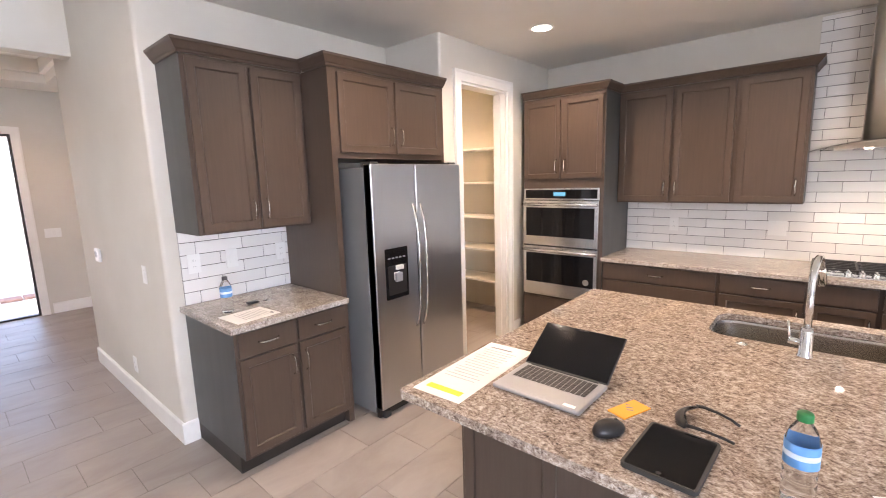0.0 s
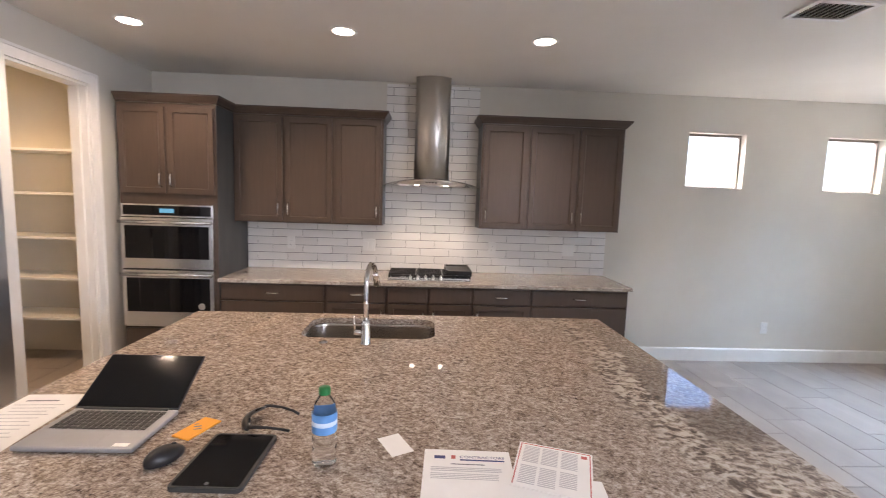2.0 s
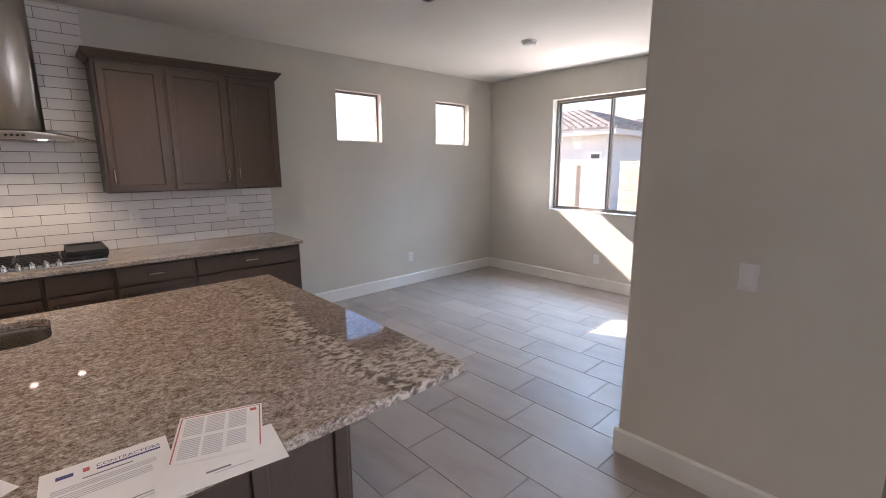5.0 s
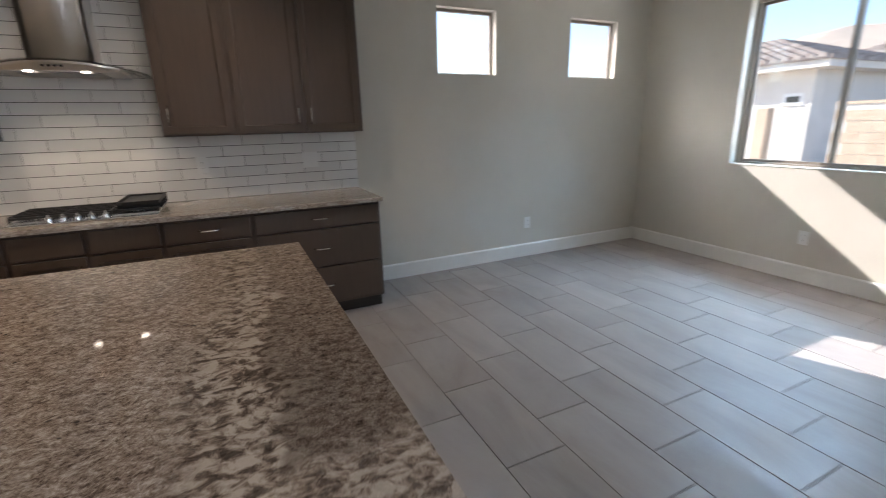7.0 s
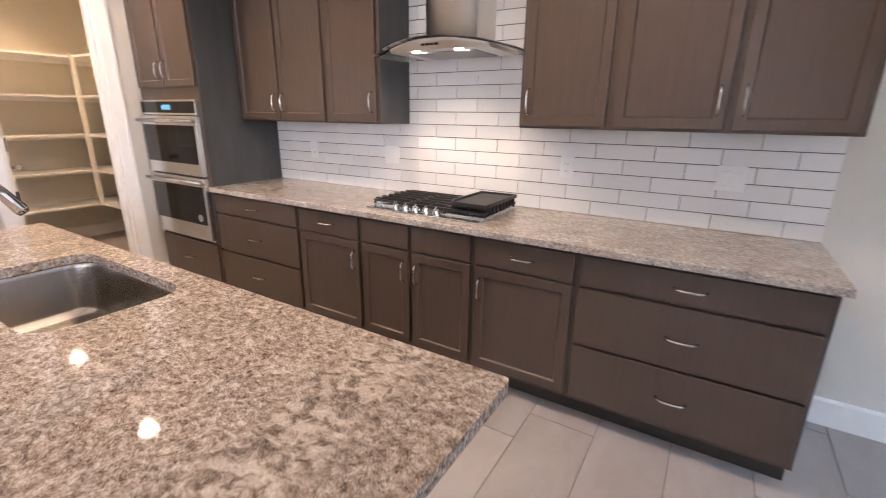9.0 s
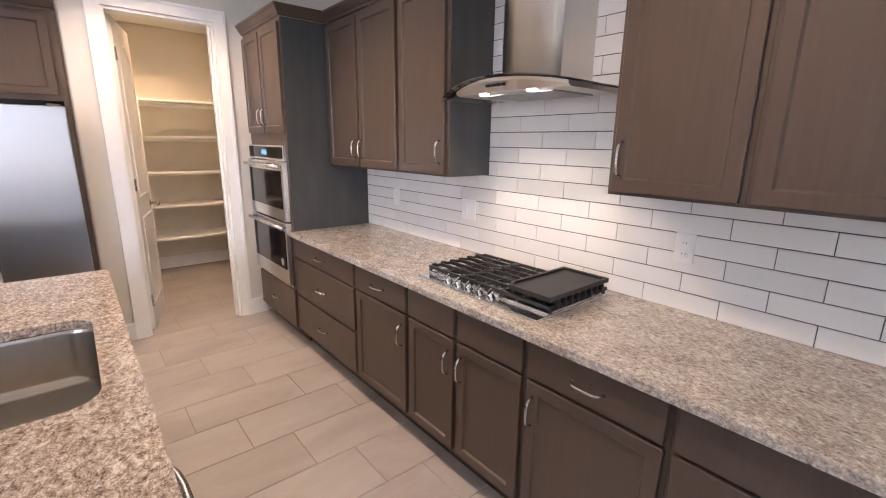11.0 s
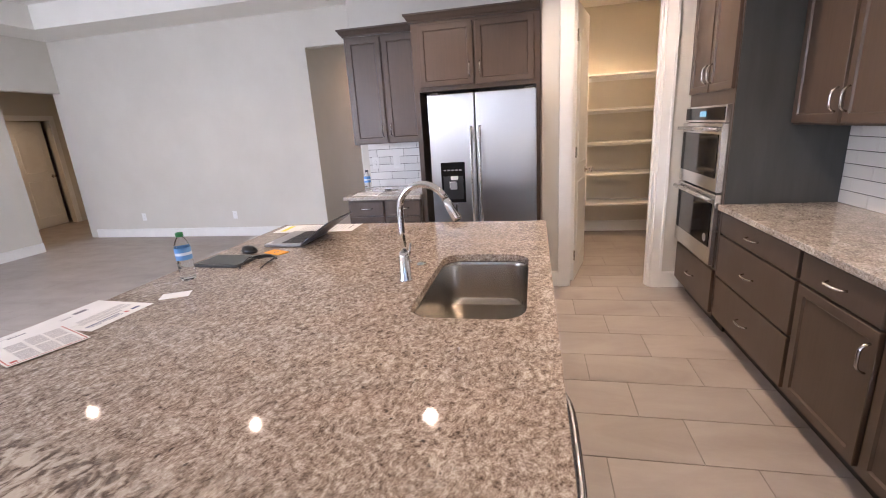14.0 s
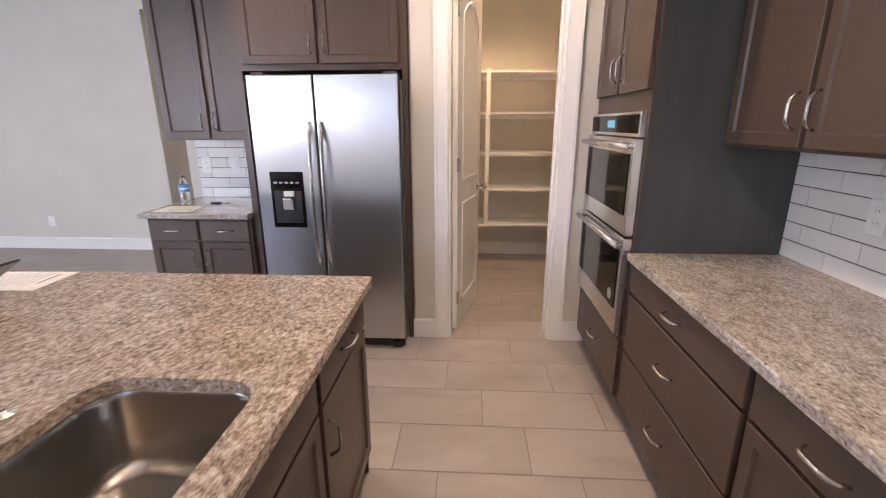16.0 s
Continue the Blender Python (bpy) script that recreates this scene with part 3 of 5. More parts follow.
# small square windows with deep drywall returns
def small_window(name, w):
    x0, x1, z0, z1 = w
    ob = thing(name, pose(x0, YB, z0), "small square fixed window with dark bronze frame", "window")
    tagged(ob, kind="structure")
    L, H, y, f = x1 - x0, z1 - z0, 0.07, 0.022
    part("window_frame", boxes((0, y, 0, L, y + 0.04, f), (0, y, H - f, L, y + 0.04, H), (0, y, f, f, y + 0.04, H - f), (L - f, y, f, L, y + 0.04, H - f)), BRONZE, ob)
    p = part("pane", boxes((f, y + 0.015, f, L - f, y + 0.02, H - f)), GLASS, ob)
    p.visible_shadow = False
    part("window_sill", rbox(0.001, -0.004, 0.001, L - 0.001, y - 0.001, 0.010, 0.004), PAINT, ob)


small_window("window_1", W1)
small_window("window_2", W2)


def slider_window():
    y0, y1, z0, z1 = BW
    ob = thing("window_3", pose(XR, y0, z0), "wide two-panel slider window with bronze frame", "window")
    tagged(ob, kind="structure")
    L, H, x = y1 - y0, z1 - z0, 0.09
    f, s0 = 0.026, 0.022
    part("window_frame", boxes((x, 0, 0, x + 0.07, L, f), (x, 0, H - f, x + 0.07, L, H), (x, 0, f, x + 0.07, f, H - f), (x, L - f, f, x + 0.07, L, H - f)), BRONZE, ob)
    mid = L * 0.475
    for a, b, dx in ((f, mid + 0.015, 0.006), (mid - 0.015, L - f, 0.038)):
        s = part("sash", boxes((x + dx, a, f, x + dx + 0.026, b, f + s0), (x + dx, a, H - f - s0, x + dx + 0.026, b, H - f), (x + dx, a, f + s0, x + dx + 0.026, a + s0, H - f - s0), (x + dx, b - s0, f + s0, x + dx + 0.026, b, H - f - s0)), BRONZE, ob)
        p = part("pane", boxes((x + dx + 0.010, a + s0, f + s0, x + dx + 0.015, b - s0, H - f - s0)), GLASS, s)
        p.visible_shadow = False
    part("window_sill", rbox(-0.004, 0.001, 0.001, x - 0.001, L - 0.001, 0.010, 0.004), PAINT, ob)


slider_window()


def patio_door():
    ob = thing("door_patio", pose(2.352, -3.6, FZ), "wide glass sliding patio door with bronze frame", "sliding door")
    tagged(ob, kind="structure")
    L, H, x = 3.58, 2.35, 0.05
    part("door_frame", boxes((x, 0, 0, x + 0.09, L, 0.03), (x, 0, H - 0.05, x + 0.09, L, H), (x, 0, 0.03, x + 0.09, 0.05, H - 0.05), (x, L - 0.05, 0.03, x + 0.09, L, H - 0.05)), BRONZE, ob)
    for k in range(3):
        a, b, dx = 0.05 + k * 1.16, 0.05 + (k + 1) * 1.16, 0.03 * (k % 2) + 0.01
        s = part("sash", boxes((x + dx, a, 0.03, x + dx + 0.026, b, 0.12), (x + dx, a, H - 0.12, x + dx + 0.026, b, H - 0.05), (x + dx, a, 0.12, x + dx + 0.026, a + 0.06, H - 0.12), (x + dx, b - 0.06, 0.12, x + dx + 0.026, b, H - 0.12)), BRONZE, ob)
        p = part("pane", boxes((x + dx + 0.010, a + 0.06, 0.12, x + dx + 0.015, b - 0.06, H - 0.12)), GLASS, s)
        p.visible_shadow = False


patio_door()

# ---- outdoors ----
structure("ground", boxes((-400, -400, -0.16, 400, 400, -0.1)), GRAVEL, "tan gravel yard reaching the horizon")
structure("pavement_porch", boxes((-12, -3, -0.1, XE - 0.16, 4, 0.015)), CONCRETE, "pale concrete entry walk")
structure("pavement_patio", boxes((2.52, -6, -0.1, 7.5, 0.8, 0.015)), CONCRETE, "pale concrete patio slab")


def block_fence(x, y0, y1, h):
    ob = thing("block_wall", pose(x, y0, -0.1), "tan concrete block garden wall with cap course", "garden wall")
    L = y1 - y0
    core = part("core", boxes((0.012, 0, 0, 0.14, L, h)), STUCCO, ob)
    rows = int(h / 0.2)
    b = boxes((0, 0.005, 0.005, 0.15, 0.395, 0.195))
    first = part("block", b, BLOCK, ob)
    for r in range(rows):
        for c in range(int(L / 0.4)):
            if r or c:
                share("block", first, ob, 0, c * 0.4 + (0.2 if r % 2 else 0), r * 0.2)
    part("cap", boxes((-0.01, 0, h, 0.16, L, h + 0.05)), BLOCK, ob)


block_fence(11.4, 1.2, 5.4, 1.7)
structure("backdrop_garden_wall", boxes((11.4, -14, -0.1, 11.55, 1.2, 1.6)), BLOCK, "tan garden wall running on")
part_pillar = tagged(part("garden_post", rbox(9.3, 5.4, -0.1, 9.5, 5.6, 1.55, 0.01), BLOCK), "tan block pillar at the side yard gate", "post")


def house(name, m, L, D, H, label, wins, rise=1.7):
    ob = thing(name, m, label, "house")
    part("wall", boxes((0, 0, 0, D, L, H)), STUCCO, ob)
    part("fascia", boxes((-0.45, -0.45, H, D + 0.45, L + 0.45, H + 0.16)), STUCCO, ob)
    # hipped roof in stepped tile courses
    bm = bmesh.new()
    n = 14
    for k in range(n):
        f0, f1 = k / n, (k + 1) / n
        ins, z = f0 * min(D, L) * 0.5, H + 0.16 + rise * f0
        bx(bm, -0.5 + ins, -0.5 + ins, z, D + 0.5 - ins, L + 0.5 - ins, z + rise / n + 0.03)
    roof = part("roof", bm, ROOFTILE, ob)
    bm = bmesh.new()
    for k in range(n):
        ins, z = k / n * min(D, L) * 0.5, H + 0.2 + rise * (k / n)
        y = -0.4 + ins
        while y < L + 0.4 - ins:
            bx(bm, -0.53 + ins, y, z, -0.2 + ins, y + 0.18, z + rise / n + 0.03)
            y += 0.26
    part("tile_rolls", bm, ROOFTILE, roof)
    for y, z, w, h in wins:
        wn = part("window", boxes((-0.03, y - 0.08, z - 0.08, 0.02, y + w + 0.08, z + h + 0.08)), TRIM, ob)
        part("pane", boxes((-0.04, y, z, 0.01, y + w, z + h)), DARKWIN, wn)
    return ob


house("neighbour_house", pose(14.0, 7.1, -0.1), 5.5, 5.0, 2.6, "white stucco house with weathered tile roof", ((0.25, 1.85, 0.3, 0.14),), 0.85)
house("neighbour_house", pose(20.0, 1.0, -0.1), 11.0, 8.0, 2.6, "white stucco house with tile roof behind the garden wall", ((6.9, 1.75, 1.15, 0.6), (5.9, 1.75, 0.5, 0.6), (2.5, 1.5, 1.2, 0.8)), 1.35)
house("neighbour_house", pose(9.0, 31.0, -0.1, 0, 0, 90), 12.0, 8.0, 2.9, "white stucco house beyond the side yard", ((3.0, 1.6, 0.9, 0.8), (8.0, 1.6, 0.9, 0.8)), 1.2)


def hill():
    bm = bmesh.new()
    nx, ny = 24, 40
    vs = []
    for i in range(nx):
        row = []
        for j in range(ny):
            x, y = 60 + i * 5.0, -90 + j * 4.6
            u = i / (nx - 1)
            h = 17 * math.sin(math.pi * min(1, u * 0.9)) * (0.72 + 0.35 * math.sin(j * 0.23 + 1.0)) + 3.0 * noise.noise((x * 0.07, y * 0.07, 0)) * math.sin(math.pi * u)
            row.append(bm.verts.new((x, y, h - 0.3)))
        vs.append(row)
    for i in range(nx - 1):
        for j in range(ny - 1):
            bm.faces.new((vs[i][j], vs[i + 1][j], vs[i + 1][j + 1], vs[i][j + 1]))
    return structure("backdrop_hill", bm, GRAVEL, "distant rocky desert hillside")


hill()


def porch():
    ob = thing("porch_arch", pose(-10.2, -1.6, 0.015), "tan stucco porch wall with an arched opening", "porch")
    out = [(-0.4, 0), (0.9, 0), (0.9, 1.75)] + [(1.85 - 0.95 * math.cos(radians(a)), 1.75 + 0.95 * math.sin(radians(a))) for a in range(10, 180, 10)] + [(2.8, 1.75), (2.8, 0), (4.4, 0), (4.4, 3.3), (-0.4, 3.3)]
    part("wall", prism(out, 0, 0.3, "x"), STUCCO, ob)
    part("roof", boxes((-0.2, -0.5, 3.3, 2.34, 4.5, 3.4)), STUCCO, ob)
    tagged(part("stucco_pillar", rbox(-9.75, 1.12, 0.015, -9.4, 1.6, 1.15, 0.02), BLOCK), "short tan stucco porch pillar", "pillar")
    tagged(part("pillar_ball", lathe([(0, 0), (0.08, 0.0), (0.1, 0.05), (0.13, 0.12), (0.1, 0.22), (0, 0.25)], 16, -9.57, 1.36), STUCCO), "pale stone finial on the pillar", "finial").location.z = 1.15
    tagged(part("paver_edging", blend(*[rbox(-9.35 + 0.0, 0.5 + 0.26 * k, 0.015, -9.1, 0.74 + 0.26 * k, 0.05, 0.008) for k in range(5)]), PAVER), "reddish paver edging beside the walk", "edging", kind="stuff")


porch()

# ---- cabinets ----


def pull(parent, x, z, L=0.118, upright=True):
    """A bowed bar pull on a front at y = -0.02."""
    pts = []
    for k in range(13):
        s = -1 + k / 6
        y = -0.02 - 0.032 * (1 - abs(s) ** 5)
        pts.append((x, y, z + s * L / 2) if upright else (x + s * L / 2, y, z))
    bm = tube(pts, [0.0062 if 1 < k < 11 else 0.0052 for k in range(13)], 8, 0.6 if upright else 0.6)
    return part("handle", bm, NICKEL, parent, "satin nickel bow handle", True)


def shaker(parent, x0, x1, z0, z1, grip=None, rail=0.058):
    """A frame and panel door on the front plane y = 0, 20 mm thick. grip: (side, 'low' or 'high')."""
    bm = rbox(x0, -0.02, z0, x1, 0, z1, 0.002, 1)
    f = min((f for f in bm.faces if f.normal.y < -0.99 or abs(f.calc_center_median().y + 0.02) < 1e-4), key=lambda f: -f.calc_area())
    bmesh.ops.inset_region(bm, faces=[f], thickness=rail, depth=0)
    r = bmesh.ops.inset_region(bm, faces=[f], thickness=0.010, depth=0)
    bmesh.ops.translate(bm, vec=(0, 0.009, 0), verts=f.verts[:])
    d = part("door", bm, WOOD, parent)
    if grip:
        side, where = grip
        x = x0 + 0.03 if side == "left" else x1 - 0.03
        z = z0 + 0.045 + 0.0675 if where == "low" else z1 - 0.045 - 0.0675
        pull(d, x, z)
    return d


def slab(parent, x0, x1, z0, z1, grip=True):
    bm = rbox(x0, -0.02, z0, x1, 0, z1, 0.003, 2)
    d = part("drawer_front", bm, WOOD, parent)
    if grip:
        pull(d, (x0 + x1) / 2, (z0 + z1) / 2, 0.118, False)
    return d


def carcass(parent, w, d, z0, z1, side_mat=None):
    part("body", rbox(0, 0, z0, w, d, z1, 0.0015, 1), side_mat or WOOD, parent)


G = 0.014  # half of the face frame seen between fronts


def end_panels(parent, ends, w, d, z0, z1):
    """Thin skins on a cabinet's open ends, daylight grey in their colour: 'l' and 'r'."""
    for e in ends:
        x = -0.003 if e == "l" else w
        part("end_panel", boxes((x, 0.003, z0, x + 0.003, d, z1)), SIDE, parent, "thin end skin with daylight grey in its colour")


def base_unit(m, w, fronts, label, depth=0.59, group="base cabinets", ends=""):
    ob = thing("base_cabinet", m, label, "cabinet", group)
    carcass(ob, w, depth, 0.155, 0.882)
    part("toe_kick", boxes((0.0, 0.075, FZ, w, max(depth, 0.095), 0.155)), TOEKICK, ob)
    end_panels(ob, ends, w, depth, 0.155, 0.882)
    for kind, x0, x1, z0, z1, grip in fronts:
        if kind == "slab":
            slab(ob, x0, x1, z0, z1, grip)
        else:
            shaker(ob, x0, x1, z0, z1, grip)
    return ob


Z1, Z2, Z3, Z4 = 0.18, 0.449, 0.728, 0.868


def three_drawers(w):
    return [("slab", G, w - G, Z1, Z2 - 0.006, True), ("slab", G, w - G, Z2 + 0.006, Z3 - 0.006, True), ("slab", G, w - G, Z3 + 0.008, Z4, True)]


YF = 3.815
base_unit(pose(-1.585, YF, 0), 0.882, three_drawers(0.882), "dark-stained three-drawer base cabinet beside the ovens")
base_unit(pose(-0.703, YF, 0), 0.518, [("slab", G, 0.518 - G, Z3 + 0.008, Z4, True), ("door", G, 0.518 - G, Z1, Z3 - 0.006, ("right", "high"))], "dark-stained base cabinet with drawer over door")
base_unit(pose(-0.185, YF, 0), 0.735, [("slab", G, 0.357 - 0.013, Z3 + 0.008, Z4, False), ("slab", 0.357 + 0.013, 0.735 - G, Z3 + 0.008, Z4, False),
                                       ("door", G, 0.357 - 0.013, Z1, Z3 - 0.006, ("right", "high")), ("door", 0.357 + 0.013, 0.735 - G, Z1, Z3 - 0.006, ("left", "high"))], "dark-stained cooktop base cabinet with two doors")
base_unit(pose(0.55, YF, 0), 0.51, [("slab", G, 0.51 - G, Z3 + 0.008, Z4, True), ("door", G, 0.51 - G, Z1, Z3 - 0.006, ("left", "high"))], "dark-stained base cabinet with drawer over door")
base_unit(pose(1.06, YF, 0), 0.863, three_drawers(0.863), "dark-stained wide three-drawer base cabinet at the run's end", ends="r")


def counter_edge_slab(outline, z0, z1):
    bm = prism(outline, z0, z1)
    edges = [e for e in bm.edges if abs(e.verts[0].co.z - e.verts[1].co.z) < 1e-6 and e.verts[0].co.z > z1 - 1e-6]
    bmesh.ops.bevel(bm, geom=edges, offset=0.005, segments=2, affect="EDGES", profile=0.5)
    return bm


tagged(part("worktop", counter_edge_slab([(-1.585, 3.772), (1.945, 3.772), (1.945, YB - 0.001), (-1.585, YB - 0.001)], 0.883, 0.915), GRANITE), "polished speckled granite worktop on the base cabinets", "worktop")


def wall_unit(m, w, z0, z1, doors, label, depth=0.30, group="wall cabinets", ends=""):
    ob = thing("wall_cabinet", m, label, "cabinet", group)
    carcass(ob, w, depth, z0, z1)
    end_panels(ob, ends, w, depth, z0, z1)
    for x0, x1, grip in doors:
        shaker(ob, x0, x1, z0 + 0.012, z1 - 0.02, grip)
    return ob


UY = 4.118
UZ0, UZ1 = 1.375, 2.32
wall_unit(pose(-1.585, UY, 0), 0.885, UZ0, UZ1, [(0.018, 0.43, ("right", "low")), (0.455, 0.867, ("left", "low"))], "dark-stained two-door wall cabinet beside the oven tower")
wall_unit(pose(-0.70, UY, 0), 0.433, UZ0, UZ1, [(0.018, 0.415, ("right", "low"))], "dark-stained single-door wall cabinet beside the hood", ends="r")
wall_unit(pose(0.622, UY, 0), 0.43, UZ0, UZ1, [(0.018, 0.414, ("left", "low"))], "dark-stained single-door wall cabinet beside the hood", ends="l")
wall_unit(pose(1.052, UY, 0), 0.876, UZ0, UZ1, [(0.016, 0.444, ("right", "low")), (0.47, 0.858, ("left", "low"))], "dark-stained two-door wall cabinet at the run's end", ends="r")


def crown(path, z, label):
    """A sloped crown along a path of plan points; the outer side lies to the right of the way."""
    prof = [(0.0, 0.0), (0.012, 0.0), (0.016, 0.012), (0.024, 0.018), (0.042, 0.046), (0.05, 0.052), (0.05, 0.066), (0.0, 0.066)]
    bm = bmesh.new()
    rings = []
    pts = [Vector((x, y, 0)) for x, y in path]
    for i, p in enumerate(pts):
        d0 = (p - pts[i - 1]).normalized() if i else None
        d1 = (pts[i + 1] - p).normalized() if i < len(pts) - 1 else None
        n0 = Vector((d0.y, -d0.x, 0)) if d0 else None
        n1 = Vector((d1.y, -d1.x, 0)) if d1 else None
        if n0 is None or n1 is None:
            n = n0 or n1
        else:
            n = (n0 + n1) / (1 + n0.dot(n1))
        rings.append([bm.verts.new(p + n * o + Vector((0, 0, z + h))) for o, h in prof])
    k = len(prof)
    for a, b in zip(rings, rings[1:]):
        for i in range(k):
            bm.faces.new((a[i], a[(i + 1) % k], b[(i + 1) % k], b[i]))
    bm.faces.new(rings[0])
    bm.faces.new(rings[-1][::-1])
    return tagged(part("crown_molding", bm, WOOD), label, "crown molding")


CR = "dark-stained crown molding on top of the wall cabinets"
TY = 3.80  # tower carcass front
crown([(-2.36, TY), (-1.585, TY), (-1.585, YB - 0.001)], UZ1 + 0.002, "dark-stained crown molding on the oven tower")
crown([(-1.585, UY), (-0.267, UY), (-0.267, YB - 0.001)], UZ1, CR)
crown([(0.622, YB - 0.001), (0.622, UY), (1.928, UY), (1.928, YB - 0.001)], UZ1, CR)


# oven tower
def tower():
    w = 0.775
    ob = thing("oven_cabinet", pose(-2.36, TY, 0), "tall dark-stained oven cabinet against the wall", "cabinet")
    d = YB - TY - 0.001
    bm = boxes((0, 0, 0.155, 0.035, d, UZ1), (w - 0.035, 0, 0.155, w, d, UZ1), (0.035, 0, 0.155, w - 0.035, d, 0.5), (0.035, 0, 1.515, w - 0.035, d, UZ1), (0.035, 0.5, 0.5, w - 0.035, d, 1.515))
    part("body", bm, WOOD, ob)
    part("side_panel", boxes((w, 0.004, 0.155, w + 0.004, d, UZ1)), SIDE, ob, "side skin with daylight grey in its colour")
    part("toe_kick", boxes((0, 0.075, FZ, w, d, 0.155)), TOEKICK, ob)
    slab(ob, G, w - G, 0.18, 0.475)
    shaker(ob, G, w / 2 - 0.012, 1.60, UZ1 - 0.03, ("right", "low"))
    shaker(ob, w / 2 + 0.012, w - G, 1.60, UZ1 - 0.03, ("left", "low"))


tower()


def ovens():
    x0, w = -2.342, 0.735
    ob = thing("double_oven", pose(x0, TY, 0.505), "stainless double wall oven with black glass doors", "oven")
    H = 1.008
    part("cabinet", boxes((0.02, 0.0, 0.01, w - 0.02, 0.49, H - 0.01)), BLACK, ob)
    ctl = part("control_panel", rbox(0, -0.03, H - 0.105, w, 0, H, 0.003), STEEL, ob)
    part("glass", boxes((0.02, -0.034, H - 0.09, w - 0.02, -0.029, H - 0.012)), BLACKGLASS, ctl)
    part("display", boxes((0.31, -0.0365, H - 0.068, 0.425, -0.0335, H - 0.034)), DISPLAY, ctl)
    for z0, z1, name in ((0.475, H - 0.11, "upper"), (0.0, 0.468, "lower")):
        dr = part("oven_door", rbox(0, -0.045, z0 + 0.004, w, 0, z1, 0.004), STEEL, ob)
        part("window", boxes((0.035, -0.049, z0 + (0.12 if name == "lower" else 0.09), w - 0.035, -0.044, z1 - 0.065)), BLACKGLASS, dr, "black tempered glass")
        hb = tube([(0.03, -0.045, z1 - 0.035), (0.03, -0.068, z1 - 0.035)], 0.009, 8)
        hb = blend(hb, tube([(w - 0.03, -0.045, z1 - 0.035), (w - 0.03, -0.068, z1 - 0.035)], 0.009, 8), tube([(0.005, -0.072, z1 - 0.035), (w - 0.005, -0.072, z1 - 0.035)], 0.0135, 12))
        part("handle", hb, STEEL, dr, "round steel bar handle", True)
        if name == "lower":
            part("badge", moved(lathe([(0, 0), (0.028, 0), (0.028, 0.0015), (0, 0.0015)], 20), Matrix.Translation((w - 0.10, -0.049, z0 + 0.17)) @ Matrix.Rotation(radians(90), 4, "X")), GREY, dr)
    part("trim", boxes((0, -0.02, -0.012, w, 0, 0.002)), STEEL, ob)


ovens()


# hood with a bowed glass canopy
def hood():
    cx = 0.172
    ob = thing("range_hood", pose(cx, YB, 1.70), "stainless chimney range hood with curved glass canopy", "range hood")
    # bowed chimney
    n = 8
    out = [(-0.158, -0.003), (-0.158, -0.235)] + [(-0.158 + 0.316 * k / n, -0.235 - 0.05 * math.sin(math.pi * k / n)) for k in range(1, n)] + [(0.158, -0.235), (0.158, -0.003)]
    part("chimney", prism(out[::-1], 0.10, 1.018, "z"), HOOD_STEEL, ob, "", True)
    bev = ob.children[0].data
    for p in bev.polygons:
        p.use_smooth = abs(p.normal.y) > 0.5 and abs(p.normal.z) < 0.5
    # glass, arched across, bowed at the front
    bm = bmesh.new()
    cols, rows = 20, 6
    top, low = [], []
    for i in range(cols + 1):
        u = -1 + 2 * i / cols
        x = 0.428 * u
        z = 0.105 - 0.062 * u * u
        yf = -0.47 + 0.10 * u * u
        rt, rl = [], []
        for j in range(rows + 1):
            y = -0.002 + (yf + 0.002) * j / rows
            rt.append(bm.verts.new((x, y, z + 0.003)))
            rl.append(bm.verts.new((x, y, z - 0.003)))
        top.append(rt)
        low.append(rl)
    for i in range(cols):
        for j in range(rows):
            bm.faces.new((top[i][j], top[i][j + 1], top[i + 1][j + 1], top[i + 1][j]))
            bm.faces.new((low[i][j], low[i + 1][j], low[i + 1][j + 1], low[i][j + 1]))
        bm.faces.new((top[i][rows], low[i][rows], low[i + 1][rows], top[i + 1][rows]))
        bm.faces.new((top[i][0], top[i + 1][0], low[i + 1][0], low[i][0]))
    for j in range(rows):
        bm.faces.new((top[0][j], low[0][j], low[0][j + 1], top[0][j + 1]))
        bm.faces.new((top[cols][j], top[cols][j + 1], low[cols][j + 1], low[cols][j]))
    part("canopy", bm, GLASS, ob, "curved clear glass canopy", True)
    # steel body under the glass
    bm = bmesh.new()
    sec = []
    for i in range(13):
        u = -1 + i / 6
        x = 0.30 * u
        zt = 0.100 - 0.062 * (x / 0.428) ** 2
        yf = -0.44 + 0.06 * u * u
        sec.append([bm.verts.new(p) for p in ((x, -0.004, zt), (x, yf, zt), (x, yf + 0.002, zt - 0.012), (x, yf + 0.02, 0.05), (x, -0.004, 0.05))])
    for a, b in zip(sec, sec[1:]):
        for k in range(5):
            bm.faces.new((a[k], a[(k + 1) % 5], b[(k + 1) % 5], b[k]))
    bm.faces.new(sec[0])
    bm.faces.new(sec[-1][::-1])
    part("body", bm, HOOD_STEEL, ob)
    part("filter", boxes((-0.2, -0.33, 0.044, 0.2, -0.06, 0.052)), GREY, ob)
    for k in range(4):
        part("button", boxes((-0.05 + 0.027 * k, -0.444, 0.066, -0.034 + 0.027 * k, -0.432, 0.076)), BLACK, ob)
    for x in (-0.13, 0.13):
        part("lamp", lathe([(0, 0), (0.018, 0), (0.022, 0.006), (0, 0.02)], 18, x, -0.37), LAMPFACE, ob, "lit halogen lamp").location.z = 0.044
    for x in (-0.13, 0.13):
        l = new("hood_light", bpy.data.lights.new("hood_light", "SPOT"))
